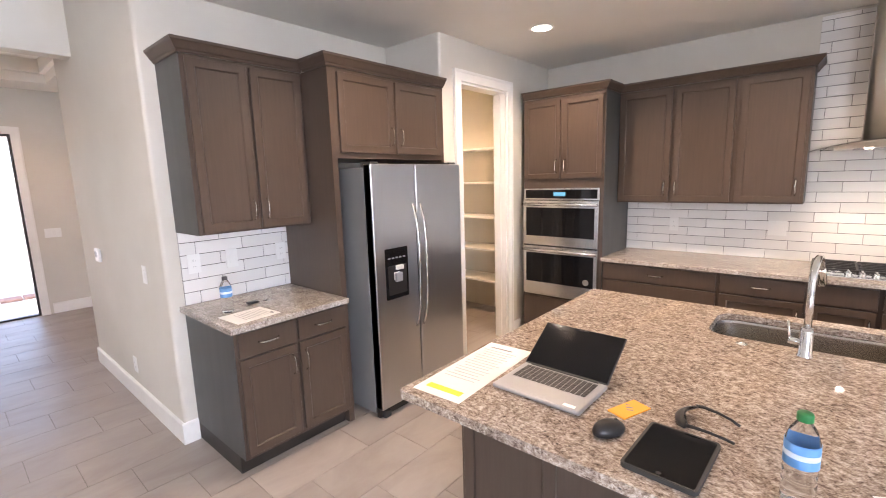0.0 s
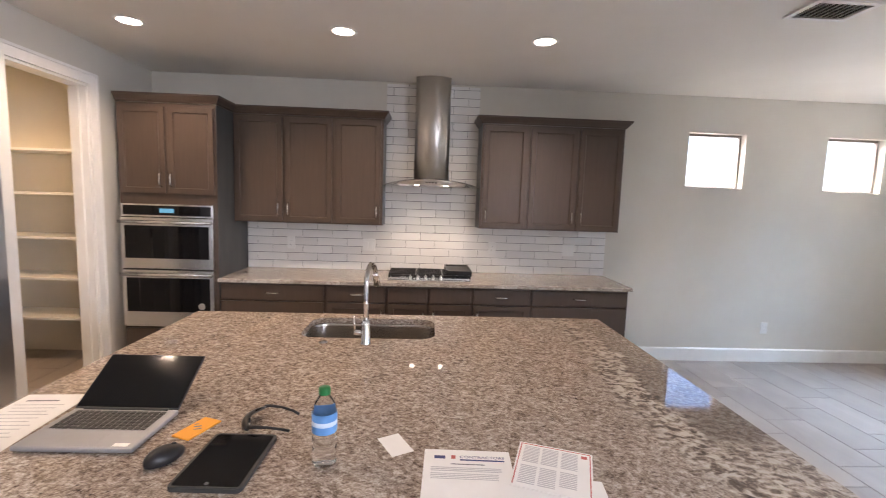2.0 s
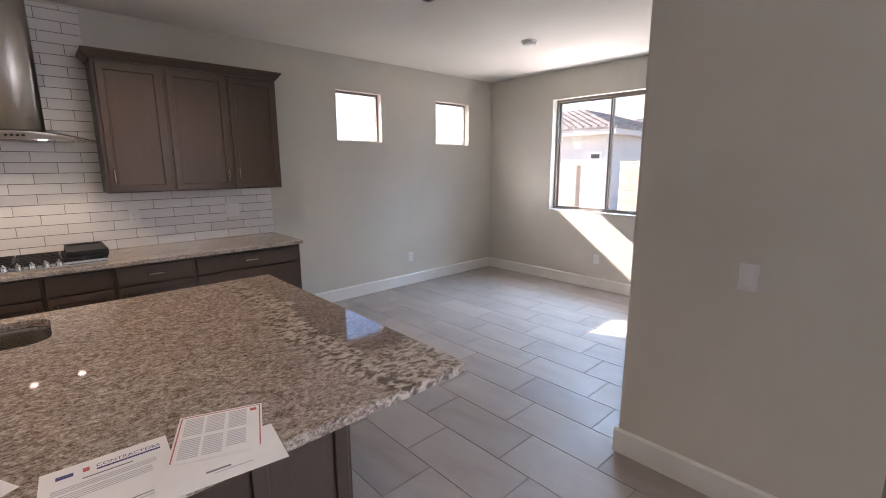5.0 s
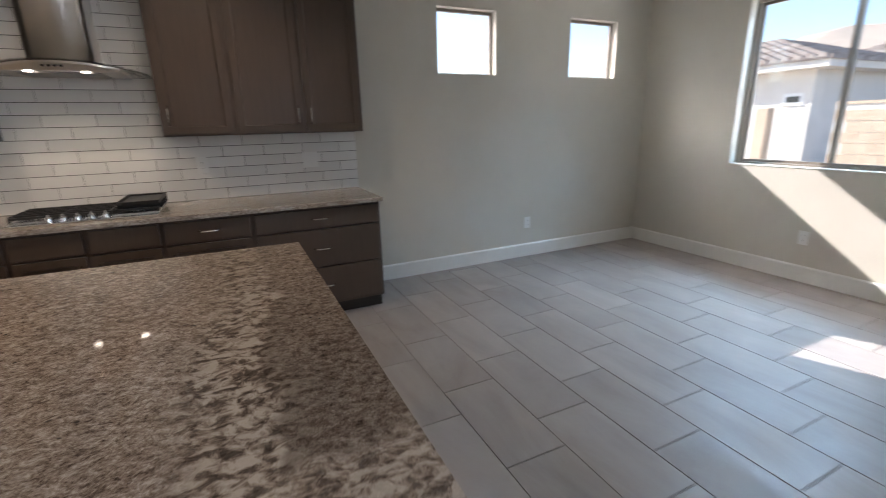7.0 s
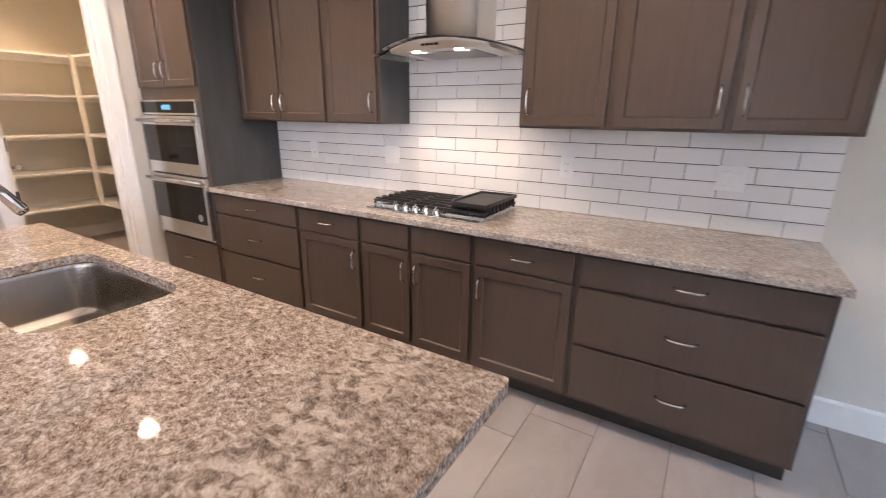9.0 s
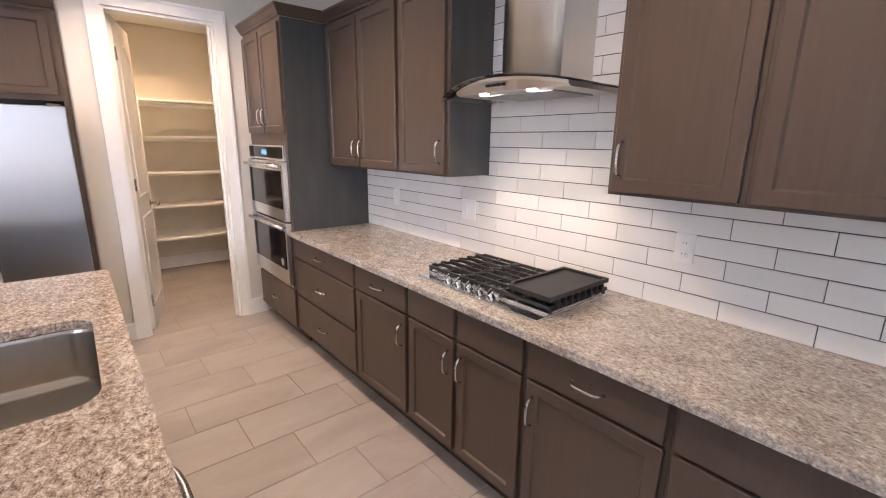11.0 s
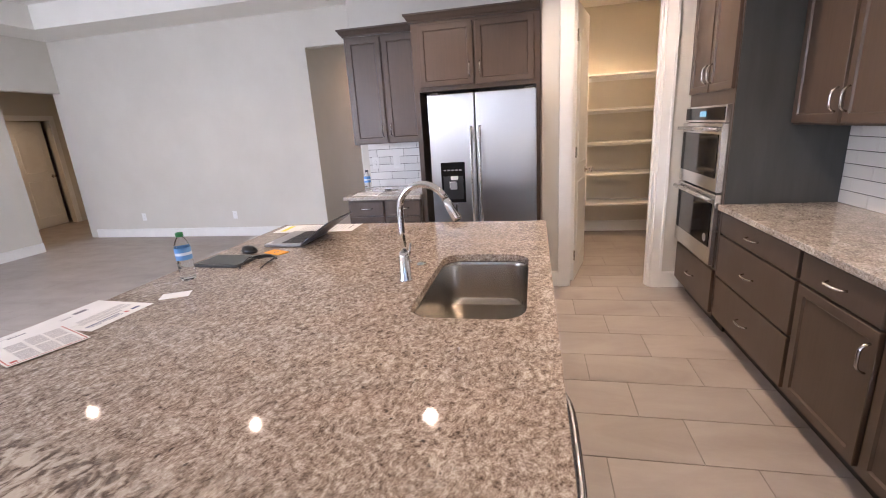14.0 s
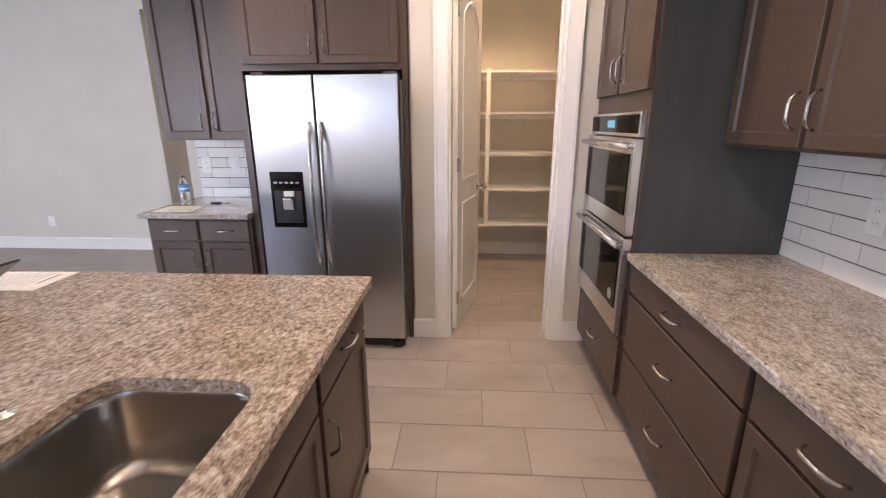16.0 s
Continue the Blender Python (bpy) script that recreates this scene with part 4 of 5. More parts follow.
        l.data.energy, l.data.color, l.data.spot_size, l.data.spot_blend, l.data.shadow_soft_size = 0.85, (1, 0.84, 0.60), radians(105), 0.5, 0.012
        l.matrix_world = look((cx + x, YB - 0.37, 1.738), (cx + x, YB - 0.2, 0.9))


hood()


# gas cooktop
def cooktop():
    x0, y0, w, d = -0.190, 3.847, 0.735, 0.48
    ob = thing("gas_cooktop", pose(x0, y0, 0.9155), "black and steel gas cooktop with iron grates and griddle", "cooktop")
    part("tray", rbox(0.006, 0.012, 0, w - 0.006, d, 0.009, 0.004), STEEL, ob)
    part("pan", boxes((0.010, 0.082, 0.0085, w - 0.010, d - 0.006, 0.018)), STEEL, ob)
    for bxp, byp, r in ((0.13, 0.18, 0.04), (0.13, 0.37, 0.034), (0.37, 0.275, 0.05), (0.61, 0.18, 0.034), (0.61, 0.37, 0.04)):
        b = part("burner", lathe([(0, 0.018), (r, 0.018), (r, 0.028), (r * 0.8, 0.034), (0, 0.036)], 20, bxp, byp), IRON, ob, "", True)
        part("ring", lathe([(r * 1.02, 0.018), (r * 1.25, 0.018), (r * 1.2, 0.024), (r * 1.02, 0.024)], 20, bxp, byp), STEEL, b, "", True)
    for gx0, gx1 in ((0.006, 0.25), (0.254, 0.488), (0.492, 0.734)):
        bm = bmesh.new()
        z0, z1 = 0.030, 0.043
        for yy in (0.085, 0.465):
            bx(bm, gx0, yy, z0, gx1, yy + 0.012, z1)
        for xx in (gx0, gx1 - 0.012):
            bx(bm, xx, 0.097, z0, xx + 0.012, 0.465, z1)
        for k in range(1, 6):
            yy = 0.085 + 0.38 * k / 6
            bx(bm, gx0 + 0.012, yy, z0 + 0.001, gx1 - 0.012, yy + 0.01, z1 + 0.004)
        bx(bm, (gx0 + gx1) / 2 - 0.006, 0.097, z0 - 0.001, (gx0 + gx1) / 2 + 0.006, 0.465, z1 - 0.004)
        for xx in (gx0, gx1 - 0.012):
            for yy in (0.087, 0.453):
                bx(bm, xx, yy, 0.017, xx + 0.012, yy + 0.01, z0)
        for k in range(6):
            yy = 0.10 + 0.36 * k / 6
            bx(bm, gx0 - 0.0, yy, z1, gx0 + 0.016, yy + 0.02, z1 + 0.008)
        part("grate", bm, IRON, ob, "black cast-iron grate")
    for k in range(5):
        x = 0.20 + 0.067 * k
        kn = part("knob", moved(lathe([(0, 0), (0.021, 0), (0.0205, 0.006), (0.017, 0.010), (0.016, 0.028), (0.013, 0.031), (0, 0.031)], 20), Matrix.Translation((x, 0.045, 0.0085)) @ Matrix.Rotation(radians(18), 4, "X")), CHROME, ob, "round chrome knob", True)
        part("grip", moved(rbox(-0.005, -0.018, 0.028, 0.005, 0.018, 0.042, 0.003), Matrix.Translation((x, 0.045, 0.0085)) @ Matrix.Rotation(radians(18), 4, "X") @ Matrix.Rotation(radians(12), 4, "Z")), CHROME, kn)


cooktop()


def griddle():
    ob = thing("griddle", pose(0.327, 3.915, 0.9665), "black cast-iron griddle lying on the cooktop grates", "griddle")
    w, d = 0.225, 0.40
    c = 0.045
    out = [(0, c), (c * 0.6, 0), (w, 0), (w, d), (0, d)]
    part("plate", prism(out, 0.018, 0.026), IRON, ob)
    inner = [(0.014, c + 0.004), (c * 0.6 + 0.006, 0.014), (w - 0.014, 0.014), (w - 0.014, d - 0.014), (0.014, d - 0.014)]
    bm = bmesh.new()
    lo = [bm.verts.new((x, y, 0.026)) for x, y in out]
    hi = [bm.verts.new((x, y, 0.036)) for x, y in out]
    ih = [bm.verts.new((x, y, 0.036)) for x, y in inner]
    il = [bm.verts.new((x, y, 0.026)) for x, y in inner]
    for k in range(5):
        q = (k + 1) % 5
        bm.faces.new((lo[k], lo[q], hi[q], hi[k]))
        bm.faces.new((hi[k], hi[q], ih[q], ih[k]))
        bm.faces.new((ih[k], ih[q], il[q], il[k]))
    part("rim", bm, IRON, ob)
    part("skirt", boxes((0.016, 0.05, -0.004, w - 0.016, d - 0.012, 0.018)), BLACK, ob)
    foot = None
    for k in range(8):
        for x in (-0.004, w - 0.016):
            y = 0.05 + k * 0.043
            if foot is None:
                foot = part("foot", boxes((0, 0, -0.018, 0.020, 0.008, 0.018)), IRON, ob)
                foot.location = (x, y, 0)
            else:
                share("foot", foot, ob, x, y, 0)


griddle()


# desk nook and refrigerator surround: local x runs along +y, fronts face +x
DX = -2.395
base_unit(pose(DX, 0.955, 0, 0, 0, 90), 0.70, [("slab", G, 0.339, Z3 + 0.008, Z4, True), ("slab", 0.361, 0.70 - G, Z3 + 0.008, Z4, True),
          ("door", G, 0.339, Z1, Z3 - 0.006, ("right", "high")), ("door", 0.361, 0.70 - G, Z1, Z3 - 0.006, ("left", "high"))], "dark-stained two-door base cabinet with two drawers beside the refrigerator", DX - XA - 0.001, ends="l")
tagged(part("worktop", counter_edge_slab([(XA + 0.001, 0.925), (DX + 0.045, 0.925), (DX + 0.045, 1.658), (XA + 0.001, 1.658)], 0.883, 0.915), GRANITE), "polished speckled granite worktop in the desk nook", "worktop")
wall_unit(pose(-2.695, 0.96, 0, 0, 0, 90), 0.695, UZ0 - 0.01, UZ1 - 0.01, [(0.02, 0.337, ("right", "low")), (0.358, 0.675, ("left", "low"))], "dark-stained two-door wall cabinet over the desk nook", -2.695 - XA - 0.001, ends="l")
crown([(XA + 0.001, 0.96), (-2.695, 0.96), (-2.695, 1.655)], UZ1 - 0.01, CR)


def fridge_surround():
    ob = thing("refrigerator_surround", pose(-2.425, 1.66, 0, 0, 0, 90), "tall dark-stained panel and cabinet round the refrigerator", "cabinet")
    w, d = 1.038, -2.425 - XA - 0.001
    part("side_panel", boxes((0, 0, FZ, 0.04, d, UZ1 - 0.01)), WOOD, ob)
    part("side_panel", boxes((w - 0.03, 0, FZ, w, d, UZ1 - 0.01)), WOOD, ob)
    part("body", boxes((0.04, 0, 1.775, w - 0.03, d, UZ1 - 0.01)), WOOD, ob)
    shaker(ob, 0.06, w / 2 - 0.012, 1.81, UZ1 - 0.035, ("right", "low"))
    shaker(ob, w / 2 + 0.012, w - 0.05, 1.81, UZ1 - 0.035, ("left", "low"))


fridge_surround()
crown([(-2.66, 1.66), (-2.425, 1.66), (-2.425, 2.698)], UZ1 - 0.01, "dark-stained crown molding over the refrigerator")


def refrigerator():
    # local x along +y, front faces +x
    ob = thing("refrigerator", pose(-2.321, 1.80, FZ, 0, 0, 90), "stainless side-by-side refrigerator with ice dispenser", "refrigerator")
    w, d = 0.868, 0.66
    part("cabinet", rbox(0.004, 0.0, 0.03, w - 0.004, d, 1.668, 0.004), FRIDGE_SIDE, ob)
    split = 0.385
    for name, a, b in (("freezer_door", 0.0, split - 0.004), ("fridge_door", split + 0.004, w)):
        dr = part(name, rbox(a, -0.075, 0.075, b, -0.004, 1.735 - FZ, 0.007, 3), FRIDGE_STEEL, ob)
        x = split - 0.035 if name == "freezer_door" else split + 0.035
        pts = []
        for k in range(17):
            s = -1 + k / 8
            pts.append((x, -0.073 - 0.052 * (1 - abs(s) ** 3.5), 1.0 + 0.43 * s))
        part("handle", tube(pts, 0.012, 10, 0.8), STEEL, dr, "long bowed steel handle", True)
        if name == "freezer_door":
            dp = part("dispenser", rbox(0.08, -0.079, 0.81, 0.285, -0.06, 1.15, 0.006), BLACKGLASS, dr, "black ice and water dispenser")
            part("recess", boxes((0.10, -0.0805, 0.84, 0.265, -0.0785, 1.035)), BLACK, dp)
            part("paddle", rbox(0.155, -0.098, 0.925, 0.215, -0.080, 0.985, 0.006), GREY, dp)
            part("spout", rbox(0.165, -0.1, 1.005, 0.225, -0.080, 1.035, 0.004), WHITE, dp)
            part("sticker", boxes((0.15, -0.0825, 0.94, 0.2, -0.0803, 0.99)), WHITE, dp)
            for k in range(5):
                part("button", boxes((0.105 + 0.033 * k, -0.0815, 1.08, 0.123 + 0.033 * k, -0.0785, 1.09)), GREY, dp)
        else:
            part("badge", boxes((w - 0.16, -0.0705, 1.61, w - 0.09, -0.066, 1.625)), GREY, dr)
    part("grille", boxes((0.01, -0.03, 0.005, w - 0.01, 0.0, 0.07)), BLACK, ob)
    for x in (0.03, w - 0.09):
        part("foot", rbox(x, -0.06, 0.0, x + 0.06, 0.0, 0.05, 0.01), RUBBER, ob)
    for x in (0.02, w - 0.09):
        part("hinge", rbox(x, -0.05, 1.668, x + 0.07, 0.04, 1.703, 0.004), RUBBER, ob)


refrigerator()


# ---- island ----
IX0, IX1, IY0, IY1 = -1.213, 1.21, 1.008, 2.712
BX0, BX1, BY0, BY1 = -1.18, 0.92, 1.33, 2.662


def island_units():
    # kitchen side, fronts face +y; local x runs along -x
    y = BY1
    base_unit(pose(-0.66, y, 0, 0, 0, 180), 0.52, [("slab", G, 0.52 - G, Z3 + 0.008, Z4, True), ("door", G, 0.52 - G, Z1, Z3 - 0.006, ("left", "high"))], "dark-stained island cabinet with drawer over door", 0.6, "island cabinets")
    base_unit(pose(0.27, y, 0, 0, 0, 180), 0.93, [("slab", G, 0.461, Z3 + 0.008, Z4, False), ("slab", 0.485, 0.93 - G, Z3 + 0.008, Z4, False),
              ("door", G, 0.461, Z1, Z3 - 0.006, ("right", "high")), ("door", 0.485, 0.93 - G, Z1, Z3 - 0.006, ("left", "high"))], "dark-stained island sink cabinet with two doors", 0.03, "island cabinets")
    ob = thing("dishwasher", pose(0.895, y, 0, 0, 0, 180), "stainless dishwasher built into the island", "dishwasher")
    part("tub", boxes((0.01, 0.0, FZ, 0.61, 0.58, 0.875)), BLACK, ob)
    dr = part("door", rbox(0.005, -0.03, 0.155, 0.615, -0.001, 0.872, 0.004), STEEL, ob)
    pts = [(0.06 + 0.49 * k / 12, -0.03 - 0.042 * (1 - abs(-1 + k / 6) ** 5), 0.80) for k in range(13)]
    part("handle", tube(pts, 0.011, 10), STEEL, dr, "bowed steel bar handle", True)
    part("toe_kick", boxes((0.01, -0.001, FZ, 0.61, -0.0005, 0.15)), TOEKICK, ob)
    # panelled back and ends
    ob = thing("island_panelling", pose(BX0, BY0, 0), "dark-stained panelled back and ends of the island", "island")
    L, D = BX1 - BX0, BY1 - BY0
    part("back", rbox(0.0, 0.0, FZ, L, 0.02, 0.882, 0.002, 1), WOOD, ob)
    part("end_panel", rbox(-0.018, 0.0, FZ, 0.0, D - 0.001, 0.882, 0.002, 1), WOOD, ob)
    part("end_panel", rbox(L, 0.0, FZ, L + 0.018, D - 0.001, 0.882, 0.002, 1), WOOD, ob)
    for x in (0.0, L * 0.17, L * 0.34, L * 0.5, L * 0.67, L * 0.84, L - 0.05):
        part("batten", rbox(x, -0.012, FZ, x + 0.05, 0.0, 0.882, 0.002, 1), WOOD, ob)
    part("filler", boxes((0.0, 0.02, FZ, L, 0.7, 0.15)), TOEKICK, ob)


island_units()

SX0, SX1, SY0, SY1 = -0.505, 0.187, 2.243, 2.622


def island_top():
    hole = rounded(SX0, SY0, SX1, SY1, 0.085, 7)
    bm = bmesh.new()
    out = rounded(IX0, IY0, IX1, IY1, 0.012, 3)
    rings = []
    for z in (0.883, 0.915):
        o = [bm.verts.new((x, y, z)) for x, y in out]
        h = [bm.verts.new((x, y, z)) for x, y in hole]
        edges = [bm.edges.new((c[i], c[(i + 1) % len(c)])) for c in (o, h) for i in range(len(c))]
        bmesh.ops.triangle_fill(bm, use_beauty=True, use_dissolve=False, edges=edges)
        rings.append((o, h))
    for k in (0, 1):
        a, b = rings[0][k], rings[1][k]
        for i in range(len(a)):
            bm.faces.new((a[i], a[(i + 1) % len(a)], b[(i + 1) % len(a)], b[i]))
    return tagged(part("island_worktop", bm, VEINED), "large polished speckled granite island top with sink cutout", "worktop")


island_top()


def sink():
    ob = thing("kitchen_sink", pose(0, 0, 0.883), "undermount stainless single-bowl sink in the island", "sink")
    bm = bmesh.new()
    rings = []
    levels = [(0.03, -0.001), (-0.006, -0.001), (-0.004, -0.006), (-0.001, -0.02), (0.004, -0.17), (0.012, -0.195), (0.035, -0.208), (0.09, -0.212), (0.10, -0.2124), (0.12, -0.2128)]
    for ins, z in levels:
        i = -0.03 if ins == 0.03 and z == -0.001 and not rings else ins
        pts = rounded(SX0 + i, SY0 + i, SX1 - i, SY1 - i, max(0.085 - max(i, 0) * 0.35, 0.02) if i > 0 else 0.09, 7)
        rings.append([bm.verts.new((x, y, z)) for x, y in pts])
    n = len(rings[0])
    for a, b in zip(rings, rings[1:]):
        for k in range(n):
            bm.faces.new((a[k], a[(k + 1) % n], b[(k + 1) % n], b[k]))
    bm.faces.new(rings[-1])
    bowl = part("bowl", bm, SINK, ob, "", True)
    for q in bowl.data.polygons:
        if len(q.vertices) > 4:
            q.use_smooth = False
    dx, dy = -0.10, 2.41
    d = part("drain", lathe([(0.055, 0.0), (0.052, 0.004), (0.04, 0.002), (0.034, -0.006), (0.0, -0.006)], 24, dx, dy), CHROME, ob, "", True)
    d.location.z = -0.211
    for k in range(6):
        part("slot", boxes((dx - 0.02 + 0.007 * k, dy - 0.014, -0.2165, dx - 0.017 + 0.007 * k, dy + 0.014, -0.2155)), BLACK, d).location.z = 0.211


sink()


def faucet():
    x, y = -0.153, 2.152
    ob = thing("faucet", pose(x, y, 0.9155), "tall chrome pull-down gooseneck faucet behind the sink", "faucet")
    part("base", lathe([(0, 0), (0.027, 0), (0.027, 0.005), (0.0225, 0.012), (0.0215, 0.10), (0.0175, 0.115), (0, 0.116)], 20), CHROME, ob, "", True)
    r, zt = 0.095, 0.28
    pts = [(0, 0, 0.11), (0, 0, 0.2), (0, 0, zt)] + [(0.012 * (1 - math.cos(radians(a))), r - r * math.cos(radians(a)), zt + r * math.sin(radians(a))) for a in range(12, 165, 12)]
    part("neck", tube(pts, 0.0125, 14), CHROME, ob, "", True)
    e = Vector(pts[-1])
    d = (e - Vector(pts[-2])).normalized()
    part("spray_head", tube([e, e + d * 0.02, e + d * 0.075, e + d * 0.085], [0.0135, 0.0155, 0.018, 0.016], 14), CHROME, ob, "", True)
    part("nozzle", tube([e + d * 0.084, e + d * 0.089], 0.0135, 14), RUBBER, ob)
    part("button", moved(rbox(-0.006, -0.003, -0.018, 0.006, 0.003, 0.018, 0.002), Matrix.Translation(e + d * 0.05 + Vector((0, 0.016, 0.008)))), RUBBER, ob)
    lv = part("lever", tube([(-0.018, 0, 0.055), (-0.055, 0, 0.058)], 0.013, 14), CHROME, ob, "", True)
    part("grip", tube([(-0.048, 0, 0.062), (-0.055, 0.006, 0.1), (-0.06, 0.012, 0.135)], [0.006, 0.005, 0.0045], 10), CHROME, lv, "", True)


faucet()
tagged(part("air_switch", lathe([(0, 0.916), (0.022, 0.916), (0.021, 0.920), (0.012, 0.921), (0.012, 0.924), (0, 0.925)], 20, -0.357, 2.163), CHROME, None, "", True), "small chrome push button beside the faucet", "switch")

# ---- things on the island ----
CT = 0.9155


def sheet(name, corners, label, z=CT, cat="paper", thick=0.0012):
    """A sheet of paper from its plan corners."""
    cx = sum(c[0] for c in corners) / len(corners)
    cy = sum(c[1] for c in corners) / len(corners)
    ob = thing(name, pose(cx, cy, z), label, cat)
    bm = prism([(x - cx, y - cy) for x, y in corners], 0, thick)
    part("page", bm, PAPER, ob)
    return ob


def rect(cx, cy, w, h, turn):
    c, s = math.cos(radians(turn)), math.sin(radians(turn))
    return [(cx + a * c - b * s, cy + a * s + b * c) for a, b in ((-w / 2, -h / 2), (w / 2, -h / 2), (w / 2, h / 2), (-w / 2, h / 2))]


def printed(ob, bars, turn, thick=0.0012):
    """Bars of print: (name, x, y, w, h, material), in the page's own axes."""
    for name, x, y, w, h, mat in bars:
        bm = moved(boxes((x - w / 2, y - h / 2, thick, x + w / 2, y + h / 2, thick + 0.0004)), Matrix.Rotation(radians(turn), 4, "Z"))
        part(name, bm, mat, ob)


def text_on(ob, words, x, y, size, mat, turn, z=0.0017):
    cu = bpy.data.curves.new("lettering", "FONT")
    cu.body, cu.size, cu.extrude = words, size, 0.0001
    cu.align_x = "CENTER"
    t = new("lettering", cu)
    dg = bpy.context.evaluated_depsgraph_get()
    me = bpy.data.meshes.new_from_object(t.evaluated_get(dg))
    bpy.data.objects.remove(t)
    me.materials.clear()
    me.materials.append(mat)
    o = new("lettering", me)
    o.parent = ob
    o.matrix_basis = Matrix.Rotation(radians(turn), 4, "Z") @ Matrix.Translation((x, y, z))
    return o


# long listing sheets by the island's corner
p = sheet("paper_sheet", rect(-1.094, 1.308, 0.2, 0.515, 2.5), "long white printed sheets with a yellow label on the island")
printed(p, [("yellow_label", 0.0, -0.205, 0.145, 0.03, YELLOW), ("heading", -0.02, 0.21, 0.1, 0.008, INK)] + [("text_line", -0.01, 0.18 - 0.022 * k, 0.15 - 0.02 * (k % 3), 0.0045, PALE_INK) for k in range(14)], 2.5)

# contract sheets
p = sheet("paper_sheet", rect(0.24, 1.107, 0.235, 0.27, -3.5), "white contractor letter lying on the island")
printed(p, [("logo", -0.075, 0.098, 0.03, 0.014, NAVY), ("logo", -0.038, 0.1, 0.012, 0.016, REDINK), ("band", 0.04, 0.088, 0.12, 0.006, NAVY), ("title_line", 0.0, 0.068, 0.09, 0.004, INK)]
        + [("text_line", -0.005, 0.052 - 0.007 * k, 0.185, 0.0032, PALE_INK) for k in range(3)] + [("text_line", -0.005, 0.026 - 0.007 * k, 0.185, 0.0028, PALE_INK) for k in range(4)]
        + [("stamp", -0.01, -0.085, 0.045, 0.02, INK), ("text_line", 0.06, -0.07, 0.06, 0.003, INK), ("text_line", 0.06, -0.08, 0.06, 0.003, PALE_INK)], -3.5)
text_on(p, "CONTRACTORS", 0.04, 0.096, 0.0165, NAVY, -3.5)
p = sheet("paper_sheet", rect(0.438, 1.04, 0.26, 0.16, -8), "white blank letter sheet half under a form", CT + 0.0018)
printed(p, [("signature", -0.01, -0.035, 0.05, 0.006, INK), ("text_line", 0.02, -0.046, 0.08, 0.003, PALE_INK)], -8)
p = sheet("paper_form", rect(0.468, 1.153, 0.2, 0.21, -20), "white form with red border and grey columns", CT + 0.0036)
bars = [("border", 0.0, 0.098, 0.19, 0.003, REDINK), ("border", -0.094, 0.0, 0.003, 0.195, REDINK), ("border", 0.094, 0.0, 0.003, 0.195, REDINK), ("stamp", 0.078, 0.08, 0.016, 0.014, REDINK)]
for cx, cy, n in ((-0.062, 0.048, 11), (-0.012, 0.048, 11), (0.04, 0.048, 11), (-0.062, -0.048, 11), (-0.012, -0.048, 11), (0.04, -0.048, 9)):
    bars += [("text_line", cx, cy + 0.038 - 0.0076 * k, 0.043, 0.004, PALE_INK) for k in range(n)]
printed(p, bars, -20)
card = sheet("business_card", rect(0.046, 1.270, 0.066, 0.105, 28), "blank white card on the island", CT, "card", 0.0008)
note = thing("sticky_note", pose(-0.545, 1.348, CT), "orange sticky note with handwriting on the island", "sticky note")
part("page", prism(rect(0, 0, 0.062, 0.118, -21), 0, 0.004), ORANGE, note)
printed(note, [("scribble", 0.0, 0.008, 0.02, 0.006, INK), ("scribble", 0.002, -0.008, 0.02, 0.005, INK), ("scribble", -0.004, 0.024, 0.012, 0.004, INK)], 20, 0.004)


def laptop():
    ob = thing("laptop", pose(-0.806, 1.215, CT, 0, 0, -1.0), "open grey laptop with a black screen on the island", "laptop")
    w, d = 0.318, 0.222
    part("base", rbox(-w / 2, 0, 0.002, w / 2, d, 0.017, 0.005, 2), GREY, ob)
    kb = part("keyboard_well", boxes((-w / 2 + 0.022, 0.092, 0.0165, w / 2 - 0.022, d - 0.022, 0.0178)), GREY, ob)
    key = None
    for r in range(6):
        for c in range(15):
            x, y = -w / 2 + 0.0245 + c * 0.0181, 0.0945 + r * 0.0182
            if key is None:
                key = part("key", rbox(0, 0, 0, 0.0155, 0.0155, 0.0022, 0.0008, 1), BLACK, kb)
                key.location = (x, y, 0.0177)
            else:
                share("key", key, kb, x, y, 0.0177)
    part("touchpad", boxes((-0.055, 0.012, 0.0168, 0.05, 0.08, 0.0174)), GREY, ob)
    part("sticker", boxes((w / 2 - 0.06, 0.01, 0.0168, w / 2 - 0.02, 0.026, 0.0173)), WHITE, ob)
    part("hinge", tube([(-w / 2 + 0.03, d - 0.004, 0.017), (w / 2 - 0.03, d - 0.004, 0.017)], 0.006, 10), RUBBER, ob)
    lean = Matrix.Translation((0, d - 0.002, 0.017)) @ Matrix.Rotation(radians(-57), 4, "X")
    sc = part("screen", moved(rbox(-w / 2, -0.003, 0.0, w / 2, 0.004, 0.205, 0.003, 2), lean), LID, ob)
    part("panel", moved(boxes((-w / 2 + 0.004, -0.0045, 0.004, w / 2 - 0.004, -0.0028, 0.201)), lean), BLACKGLASS, sc, "black glossy display")
    part("camera_dot", moved(boxes((-0.02, -0.0052, 0.194, 0.02, -0.0044, 0.197)), lean), RUBBER, sc)
    for x in (-0.13, 0.13):
        for y in (0.02, 0.2):
            part("foot", boxes((x - 0.01, y - 0.004, 0, x + 0.01, y + 0.004, 0.0025)), RUBBER, ob)


laptop()


